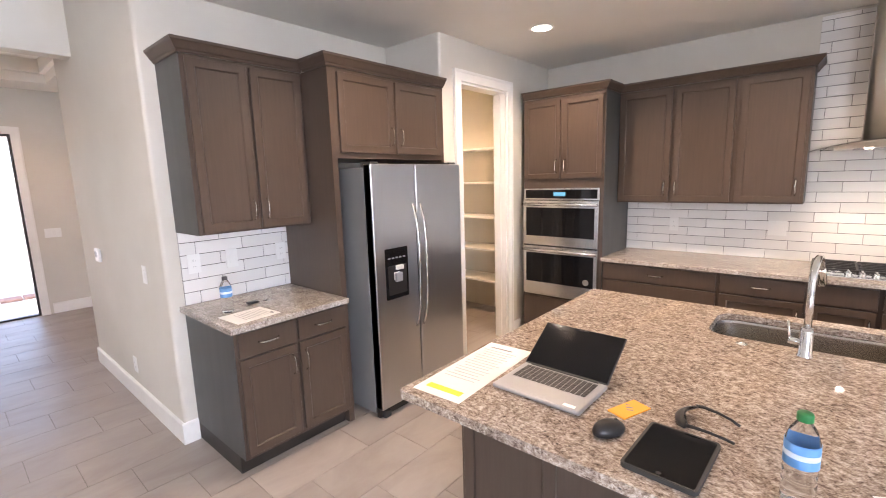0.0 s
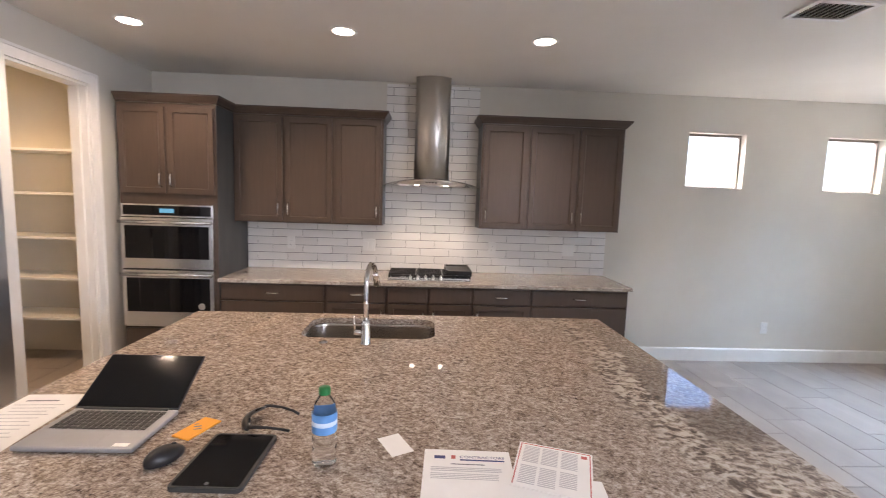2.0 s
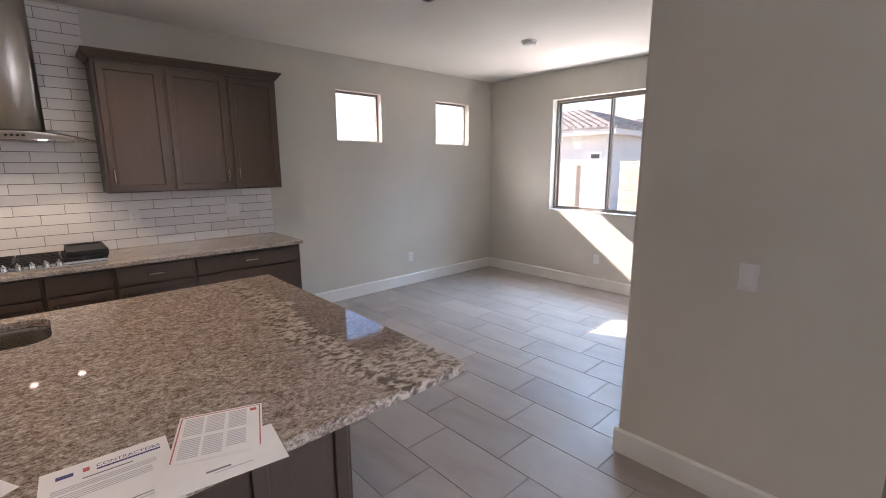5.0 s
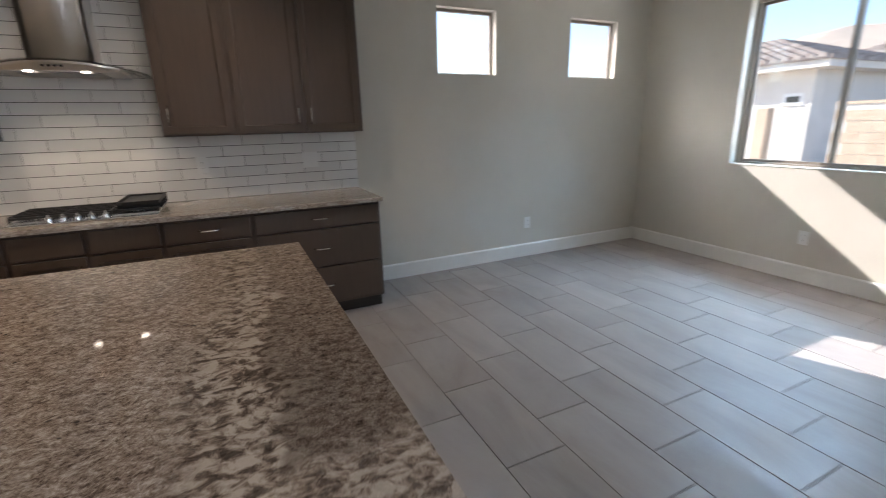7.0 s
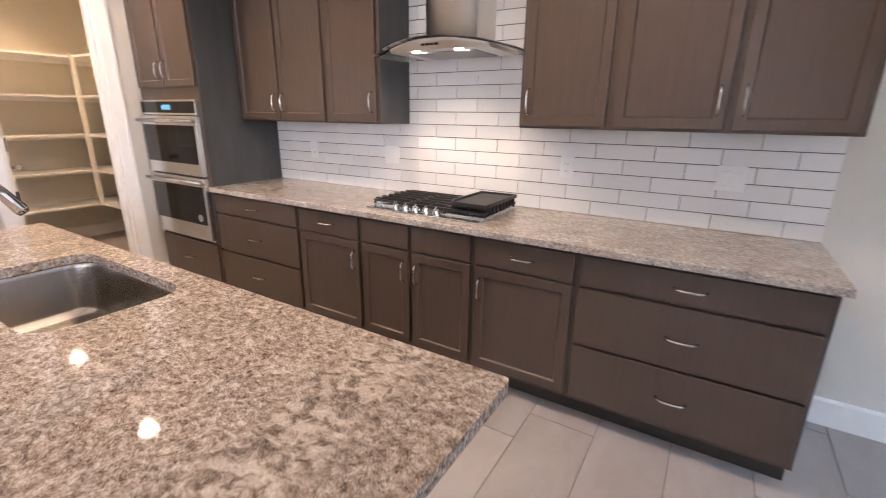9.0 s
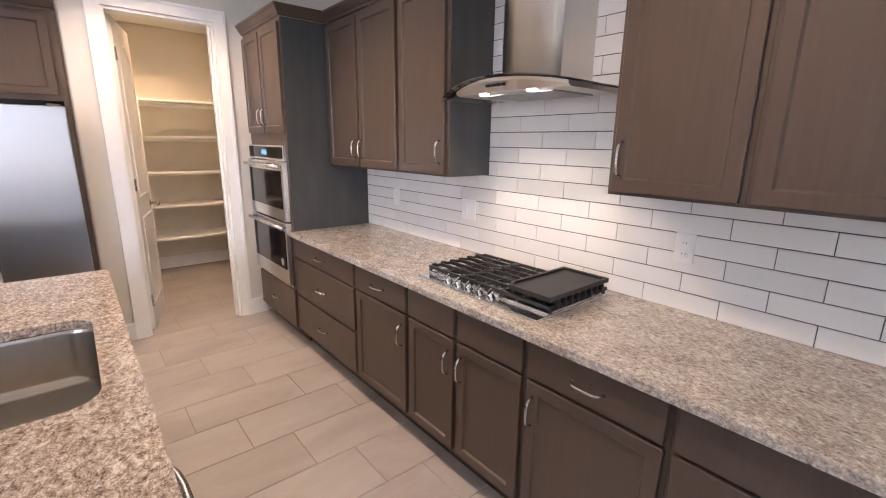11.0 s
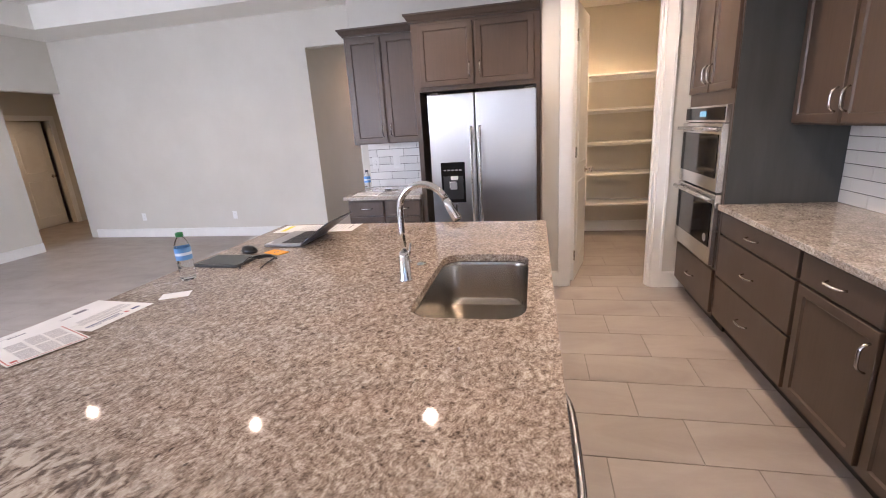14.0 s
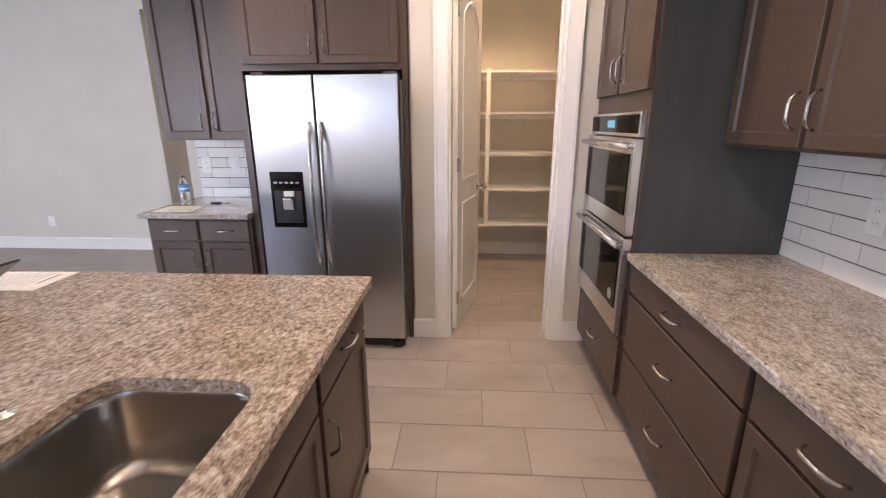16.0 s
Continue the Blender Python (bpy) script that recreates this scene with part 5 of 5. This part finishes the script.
def mouse():
    ob = thing("computer_mouse", pose(-0.55, 1.19, CT, 0, 0, -25), "small black wireless mouse on the island", "mouse")
    bm = bmesh.new()
    bmesh.ops.create_uvsphere(bm, u_segments=20, v_segments=12, radius=1)
    for v in bm.verts:
        x, y, z = v.co
        v.co = (x * 0.033 * (1 - 0.12 * (y < 0) * abs(y)), y * 0.054, max(0.001, (z * 0.027 + 0.011) * (1 - 0.15 * y)))
    body = part("shell", bm, BLACK, ob, "", True)
    part("wheel", moved(lathe([(0, -0.003), (0.008, -0.003), (0.008, 0.003), (0, 0.003)], 14), Matrix.Translation((0, 0.026, 0.028)) @ Matrix.Rotation(radians(90), 4, "Y")), RUBBER, ob)
    part("stripe", boxes((-0.001, 0.004, 0.030, 0.001, 0.018, 0.0345)), GREY, ob)


mouse()


def tablet():
    ob = thing("tablet", pose(-0.385, 1.181, CT, 0, 0, -2), "black tablet in a dark case lying on the island", "tablet")
    w, d = 0.175, 0.245
    part("case", prism(rounded(-w / 2, -d / 2, w / 2, d / 2, 0.014, 5), 0, 0.011), RUBBER, ob)
    part("rim", boxes((-w / 2 + 0.008, -d / 2 + 0.002, 0.011, w / 2 - 0.008, -d / 2 + 0.007, 0.0125)), BLACK, ob)
    part("screen", prism(rounded(-w / 2 + 0.008, -d / 2 + 0.008, w / 2 - 0.008, d / 2 - 0.008, 0.008, 4), 0.011, 0.0122), BLACKGLASS, ob, "black glossy screen")
    part("home_button", lathe([(0, 0.0122), (0.006, 0.0122), (0.006, 0.0127), (0, 0.0127)], 14, 0, -d / 2 + 0.017), RUBBER, ob)


tablet()


def sunglasses():
    ob = thing("sunglasses", pose(-0.395, 1.382, CT, 0, 0, 0), "black wraparound sunglasses lying on the island", "sunglasses")
    # front wraps along y, arms run towards +x
    fr = [(-0.015 + 0.028 * (abs(k / 6) ** 2.2), 0.066 * k / 6, 0.024 - 0.004 * abs(k / 6)) for k in range(-6, 7)]
    part("frame", tube(fr, [0.008 + 0.009 * (1 - abs(k / 6)) ** 0.4 for k in range(-6, 7)], 10, 0.45), BLACK, ob, "", True)
    for s in (-1, 1):
        lens = []
        for k in range(7):
            u = 0.12 + 0.76 * k / 6
            lens.append((-0.014 + 0.028 * u ** 2.2, s * 0.066 * u, 0.02))
        part("lens", tube(lens, [0.006, 0.014, 0.017, 0.018, 0.017, 0.014, 0.008], 10, 0.25), BLACKGLASS, ob, "dark glossy lens", True)
        arm = [(0.012, s * 0.066, 0.024), (0.03, s * 0.068, 0.026), (0.07, s * 0.064, 0.022), (0.105, s * 0.058, 0.014), (0.125, s * 0.052, 0.006)]
        part("arm", tube(arm, [0.006, 0.005, 0.004, 0.004, 0.0045], 8, 0.6), BLACK, ob, "", True)


sunglasses()


def bottle(name, m, cap_mat, label, full=0.65):
    ob = thing(name, m, label, "bottle")
    prof = [(0, 0.004), (0.02, 0.001), (0.029, 0.004), (0.0315, 0.012), (0.0315, 0.03), (0.030, 0.034), (0.0315, 0.04), (0.0315, 0.055), (0.0298, 0.06), (0.0315, 0.066), (0.0315, 0.082), (0.029, 0.088),
            (0.0305, 0.095), (0.0315, 0.10), (0.0315, 0.145), (0.030, 0.152), (0.024, 0.172), (0.0155, 0.186), (0.0125, 0.19), (0.0125, 0.197)]
    part("shell", lathe(prof, 28), PET, ob, "clear ribbed plastic", True)
    part("label_band", lathe([(0.0319, 0.094), (0.0319, 0.146), (0.0322, 0.146), (0.0322, 0.094)], 28), BLUELABEL, ob, "blue paper label", True)
    part("label_mark", lathe([(0.0323, 0.114), (0.0323, 0.126), (0.0325, 0.126), (0.0325, 0.114)], 28), PALEBLUE, ob, "pale stripe on the label", True)
    part("cap", lathe([(0.0145, 0.192), (0.015, 0.194), (0.015, 0.207), (0.0135, 0.21), (0, 0.21)], 24), cap_mat, ob, "ridged screw cap", True)
    return ob


bottle("water_bottle", pose(-0.134, 1.178, CT), GREENCAP, "clear plastic water bottle with green cap")
bottle("water_bottle", pose(-2.67, 1.055, CT), WHITECAP, "clear plastic water bottle on the desk nook worktop")
p = sheet("paper_sheet", rect(-2.515, 1.105, 0.215, 0.25, 4), "white printed sheet on the desk nook worktop")
printed(p, [("text_line", 0, 0.09 - 0.018 * k, 0.14, 0.006, PALE_INK) for k in range(9)] + [("stamp", 0.06, 0.1, 0.03, 0.016, INK)], 4)
keys = thing("key_ring", pose(-2.74, 1.235, CT), "small bunch of dark keys on the worktop", "keys")
part("fob", rbox(-0.02, -0.035, 0, 0.02, 0.03, 0.014, 0.006), BLACK, keys)
part("ring", moved(tube([(0.016 * math.cos(k * math.tau / 16), 0.016 * math.sin(k * math.tau / 16), 0.003) for k in range(17)], 0.0012, 6), Matrix.Translation((0.0, 0.048, 0))), CHROME, keys)
for a in (-30, 10, 40):
    part("key", moved(blend(boxes((-0.004, 0.01, 0.001, 0.004, 0.05, 0.003)), boxes((-0.011, -0.008, 0.001, 0.011, 0.012, 0.003))), Matrix.Translation((0.01, 0.07, 0.001 * (a + 31) / 15)) @ Matrix.Rotation(radians(a), 4, "Z")), NICKEL, keys)

# ---- lamps, vents, switches ----
CANS = [(-1.85, 3.19, ZK), (-0.46, 3.19, ZK), (0.905, 3.19, ZK), (-1.70, 1.77, ZK), (-2.2, -0.35, ZL + 0.3), (-2.18, -2.5, ZL + 0.3)]


def can(x, y, z, power, colour=LAMP):
    ob = thing("recessed_light", pose(x, y, z), "lit round recessed ceiling light with white trim", "ceiling light", "recessed lights")
    part("trim", lathe([(0.068, -0.001), (0.09, -0.001), (0.092, -0.005), (0.085, -0.008), (0.07, -0.006)], 28), WHITE, ob, "", True)
    part("lens", lathe([(0, -0.003), (0.069, -0.003), (0.069, -0.0015), (0, -0.0015)], 28), LAMPFACE, ob, "glowing lens")
    l = new("can_light", bpy.data.lights.new("can_light", "SPOT"))
    l.data.energy, l.data.color = power, colour
    l.data.spot_size, l.data.spot_blend, l.data.shadow_soft_size = radians(140), 0.6, 0.03
    l.matrix_world = look((x, y, z - 0.02), (x, y + 0.001, 0))


for cx, cy, cz in CANS:
    can(cx, cy, cz, 12.0 if cz == ZK else 7.0)
can(-3.5, 3.35, ZK, 17, (1.0, 0.68, 0.36))
# unseen entry light, added to warm and brighten the hall
can(-6.3, 0.45, 3.1, 9, (1.0, 0.64, 0.36))
can(-4.6, -5.8, 2.6, 8, (1.0, 0.68, 0.36))


def vent():
    ob = thing("ceiling_vent", pose(2.12, 2.39, ZK), "white louvred ceiling air vent", "vent")
    w, d = 0.36, 0.24
    part("frame", boxes((0, 0, -0.012, w, 0.03, -0.001), (0, d - 0.03, -0.012, w, d, -0.001), (0, 0.03, -0.012, 0.03, d - 0.03, -0.001), (w - 0.03, 0.03, -0.012, w, d - 0.03, -0.001)), WHITE, ob)
    part("backing", boxes((0.03, 0.03, -0.003, w - 0.03, d - 0.03, -0.001)), TOEKICK, ob)
    for k in range(9):
        part("slat", moved(boxes((-0.001, 0.03, -0.009, 0.001, d - 0.03, 0.009)), Matrix.Translation((0.05 + k * 0.0325, 0, -0.010)) @ Matrix.Rotation(radians(50), 4, "Y")), WHITE, ob)


vent()
sm = thing("smoke_detector", pose(3.837, 2.745, ZK), "round white smoke detector on the ceiling", "smoke detector")
part("base", lathe([(0, -0.001), (0.075, -0.001), (0.075, -0.012), (0.068, -0.016), (0, -0.016)], 28), WHITE, sm, "", True)
part("cover", lathe([(0.06, -0.016), (0.062, -0.03), (0.05, -0.04), (0, -0.042)], 28), WHITE, sm, "", True)


def plate(name, m, label, w=0.073, h=0.117, kind="outlet", n=1):
    """A wall plate; its front faces -y in its own axes, centred on the origin."""
    ob = thing(name, m, label, "outlet" if kind == "outlet" else "switch")
    part("cover", rbox(-w / 2, -0.006, -h / 2, w / 2, -0.0005, h / 2, 0.002), WHITE, ob)
    for k in range(n):
        x = (k - (n - 1) / 2) * 0.046
        if kind == "outlet":
            for z in (-0.02, 0.02):
                s = part("socket", rbox(x - 0.016, -0.0085, z - 0.014, x + 0.016, -0.0055, z + 0.014, 0.002), WHITE, ob)
                for dx in (-0.006, 0.006):
                    part("slot", boxes((x + dx - 0.001, -0.0088, z - 0.004, x + dx + 0.001, -0.0084, z + 0.005)), RUBBER, s)
        else:
            part("rocker", rbox(x - 0.0165, -0.010, -0.033, x + 0.0165, -0.0055, 0.033, 0.002), WHITE, ob)
    return ob


OUT = "white electrical outlet plate on the wall"
yb = YB - 0.011
for x, k in ((1.563, "switch"), (0.797, "outlet"), (-0.415, "switch"), (-1.166, "outlet")):
    plate("wall_plate", pose(x, yb, 1.165), "white %s plate on the tile backsplash" % ("outlet" if k == "outlet" else "double rocker switch"), 0.073 if k == "outlet" else 0.118, 0.117, k, 1 if k == "outlet" else 2)
plate("wall_plate", pose(3.692, YB, 0.407), OUT)
plate("wall_plate", pose(XR, 2.66, 0.42, 0, 0, -90), OUT)
plate("wall_plate", pose(2.352, 0.475, 1.11, 0, 0, -90), "white rocker switch plate by the wall corner", 0.073, 0.117, "switch")
for y in (-3.51, -1.853):
    plate("wall_plate", pose(XL, y, 0.376, 0, 0, 90), OUT)
plate("wall_plate", pose(XE, 1.01, 1.09, 0, 0, 90), "white triple rocker switch plate beside the front door", 0.165, 0.117, "switch", 3)
plate("wall_plate", pose(-3.417, YE, 1.08), "white rocker switch plate on the hall wall", 0.073, 0.117, "switch")
plate("wall_plate", pose(-3.95, YE, 0.33), OUT)
for y, k in ((1.031, "outlet"), (1.259, "switch"), (1.601, "outlet")):
    plate("wall_plate", pose(XA + 0.011, y, 1.165, 0, 0, 90), "white %s plate on the desk nook tile" % k, 0.073, 0.117, k)
plate("wall_plate", pose(-4.55, -6.6, 1.15, 0, 0, 180), "white switch plate in the corridor", 0.073, 0.117, "switch")
th = thing("thermostat", pose(-4.55, YE, 1.10), "white thermostat with bright face on the hall wall", "thermostat")
part("body", rbox(-0.06, -0.025, -0.05, 0.06, -0.0005, 0.06, 0.012, 3), WHITE, th)
part("screen", boxes((-0.035, -0.0265, -0.01, 0.035, -0.0245, 0.035)), GREY, th)

# ---- doors ----


def panel_door(name, m, w, h, label, knob_side=1):
    """Hinged at the origin, leaf along +x, 35 mm thick, faces at -y and +y."""
    ob = thing(name, m, label, "door")
    tagged(ob, kind="structure")
    t = 0.035
    bm = rbox(0, -t / 2, 0.008, w, t / 2, h, 0.002, 1)
    leaf = part("leaf", bm, TRIM, ob)
    for s in (-1, 1):
        for z0, z1, arch in ((0.2, 0.9, 0.0), (1.05, h - 0.15, 0.10)):
            a, b = 0.11, w - 0.11
            out = [(a, z0), (b, z0)] + [(b - (b - a) * k / 12, z1 - arch + arch * math.sin(math.pi * k / 12)) for k in range(13)]
            y = s * t / 2
            inn = [((x - w / 2) * 0.93 + w / 2, (z - (z0 + z1) / 2) * 0.965 + (z0 + z1) / 2) for x, z in out]
            bm2 = bmesh.new()
            o = [bm2.verts.new((x, y + s * 0.0002, z)) for x, z in out]
            r = [bm2.verts.new((x, y + s * 0.007, z)) for x, z in [((x - w / 2) * 0.97 + w / 2, (z - (z0 + z1) / 2) * 0.985 + (z0 + z1) / 2) for x, z in out]]
            i = [bm2.verts.new((x, y + s * 0.002, z)) for x, z in inn]
            n = len(out)
            for q, g in ((o, r), (r, i)):
                for k in range(n):
                    bm2.faces.new((q[k], q[(k + 1) % n], g[(k + 1) % n], g[k]))
            bm2.faces.new(i)
            part("panel", bm2, TRIM, leaf)
    for s in (-1, 1):
        part("handle", moved(blend(lathe([(0, 0), (0.03, 0), (0.03, 0.006), (0.012, 0.01), (0.011, 0.04), (0.02, 0.045), (0.026, 0.06), (0.02, 0.072), (0, 0.074)], 18)), Matrix.Translation((w - 0.07, s * t / 2, 0.96)) @ Matrix.Rotation(radians(-90 * s), 4, "X")), NICKEL, leaf, "satin nickel round knob", True)
    for z in (0.25, h / 2, h - 0.25):
        part("hinge", tube([(-0.004, -t / 2 - 0.004, z - 0.045), (-0.004, -t / 2 - 0.004, z + 0.045)], 0.007, 8), NICKEL, leaf, "satin nickel hinge")
    return ob


panel_door("door_pantry", pose(XP - 0.115, 2.975, FZ, 0, 0, 166), 0.63, 2.325, "white two-panel pantry door standing open inwards")
panel_door("door_corridor", pose(-5.095, -6.64, FZ, 0, 0, 192), 0.75, 2.0, "white panel door standing ajar in the corridor")

# ---- pantry shelves ----


def shelving():
    zs = (0.468, 0.830, 1.192, 1.577, 1.952)
    x0, x1 = -4.518, -4.15
    for z in zs:
        ob = thing("pantry_shelf", pose(0, 0, z), "white painted pantry shelf along two walls", "shelf", "pantry shelves")
        part("board", boxes((x0, 2.84, -0.02, x1, YB - 0.002, 0.0)), TRIM, ob)
        part("side_board", boxes((x1, 4.06, -0.02, -2.6, YB - 0.002, 0.0)), TRIM, ob)
        part("cleat", boxes((x0, 2.84, -0.06, x0 + 0.018, YB - 0.002, -0.02)), TRIM, ob)
    for y in (3.22, 4.04):
        tagged(part("shelf_upright", boxes((x1 + 0.001, y, 0.448, x1 + 0.019, y + 0.04, 1.97)), TRIM), "white painted upright strip on the pantry shelves", "shelf upright")


shelving()

# ---- wall tiles: rows of 76 mm by 286 mm, half bond ----


def subway(name, m, u0, u1, z0, z1, phase, label):
    """Tiles over a patch: local x along the wall, front faces -y; grout bed 6 mm, tile 9 mm."""
    ob = thing(name, m, label, "backsplash")
    part("grout", boxes((u0, -0.0065, z0, u1, -0.0005, z1)), WALLGROUT, ob)
    P, R, g, gv = 0.2855, 0.0763, 0.0018, 0.0014
    made = {}
    r = 0
    z = z0
    while z < z1 - 0.01:
        row = round((z - 0.9155) / R)
        x = phase + (P / 2 if row % 2 else 0)
        x -= math.ceil((x - u0) / P) * P
        while x < u1 - 0.004:
            a, b = max(x + gv, u0), min(x + P - gv, u1)
            zz0, zz1 = z + g, min(z + R - g, z1)
            if b - a > 0.006 and zz1 - zz0 > 0.006:
                key = (round(b - a, 4), round(zz1 - zz0, 4))
                if key not in made:
                    bm = boxes((0, -0.0105, 0, key[0], -0.004, key[1]))
                    e = [q for q in bm.edges if q.verts[0].co.y < -0.01 and q.verts[1].co.y < -0.01]
                    bmesh.ops.bevel(bm, geom=e, offset=0.0012, segments=1, affect="EDGES")
                    made[key] = part("tile", bm, SUBWAY, ob)
                    made[key].location = (a, 0, zz0)
                else:
                    share("tile", made[key], ob, a, 0, zz0)
            x += P
        z += R
    return ob


subway("backsplash", pose(0, YB, 0), -1.58, 1.94, 0.9155, 1.373, 1.084 - 0.14275, "glossy white subway tile backsplash with dark grout")
subway("backsplash", pose(0, YB, 0), -0.266, 0.621, 0.9155 + 6 * 0.0763, 2.70, 1.084 - 0.14275, "glossy white subway tile behind the range hood")
subway("backsplash", pose(XA, 0, 0, 0, 0, 90), 0.96, 1.659, 0.9155, 1.364, 1.05, "glossy white subway tile in the desk nook")

# ---- floor tiles: 303 mm by 595 mm, third bond ----


def floor_tiles():
    PX, PY, g = 0.3035, 0.595, 0.0019
    near = None
    rest = bmesh.new()
    count = 0
    rooms = ((XL, YS - 0.15, 2.35, 0.975), (-2.58, 0.975, XR, YB), (-3.1, 0.87, -2.44, 2.75), (-4.52, 2.83, -2.44, YB), (XE - 0.1, -0.65, XL, 2.8), (-6.3, -7.8, -3.2, YS - 0.1))
    i0, i1 = int((XE - 0.92) / PX) - 2, int((XR - 0.92) / PX) + 2
    for i in range(i0, i1):
        x = 0.9185 + i * PX
        base = 3.15 + (i % 3) * PY / 3
        j0, j1 = int((-7.8 - base) / PY) - 1, int((YB - base) / PY) + 2
        for j in range(j0, j1):
            y = base + j * PY
            if not any(x + PX > a and x < c and y + PY > b and y < d for a, b, c, d in rooms):
                continue
            kitchen = -2.6 < x < 4.9 and 1.0 < y + PY * 0.5 < 4.4 and not (-1.1 < x < 0.6 and 1.35 < y < 2.1)
            if kitchen and count < 300:
                if near is None:
                    bm = boxes((g, g, -0.0045, PX - g, PY - g, 0.0))
                    e = [q for q in bm.edges if q.verts[0].co.z > -0.001 and q.verts[1].co.z > -0.001]
                    bmesh.ops.bevel(bm, geom=e, offset=0.0015, segments=1, affect="EDGES")
                    near = part("tile", bm, TILE, floor)
                    near.location = (x, y, FZ)
                else:
                    share("tile", near, floor, x, y, FZ)
                count += 1
            else:
                bx(rest, x + g, y + g, FZ - 0.0045, x + PX - g, y + PY - g, FZ)
    tagged(part("tiles", rest, TILE, floor), kind="stuff")


floor_tiles()
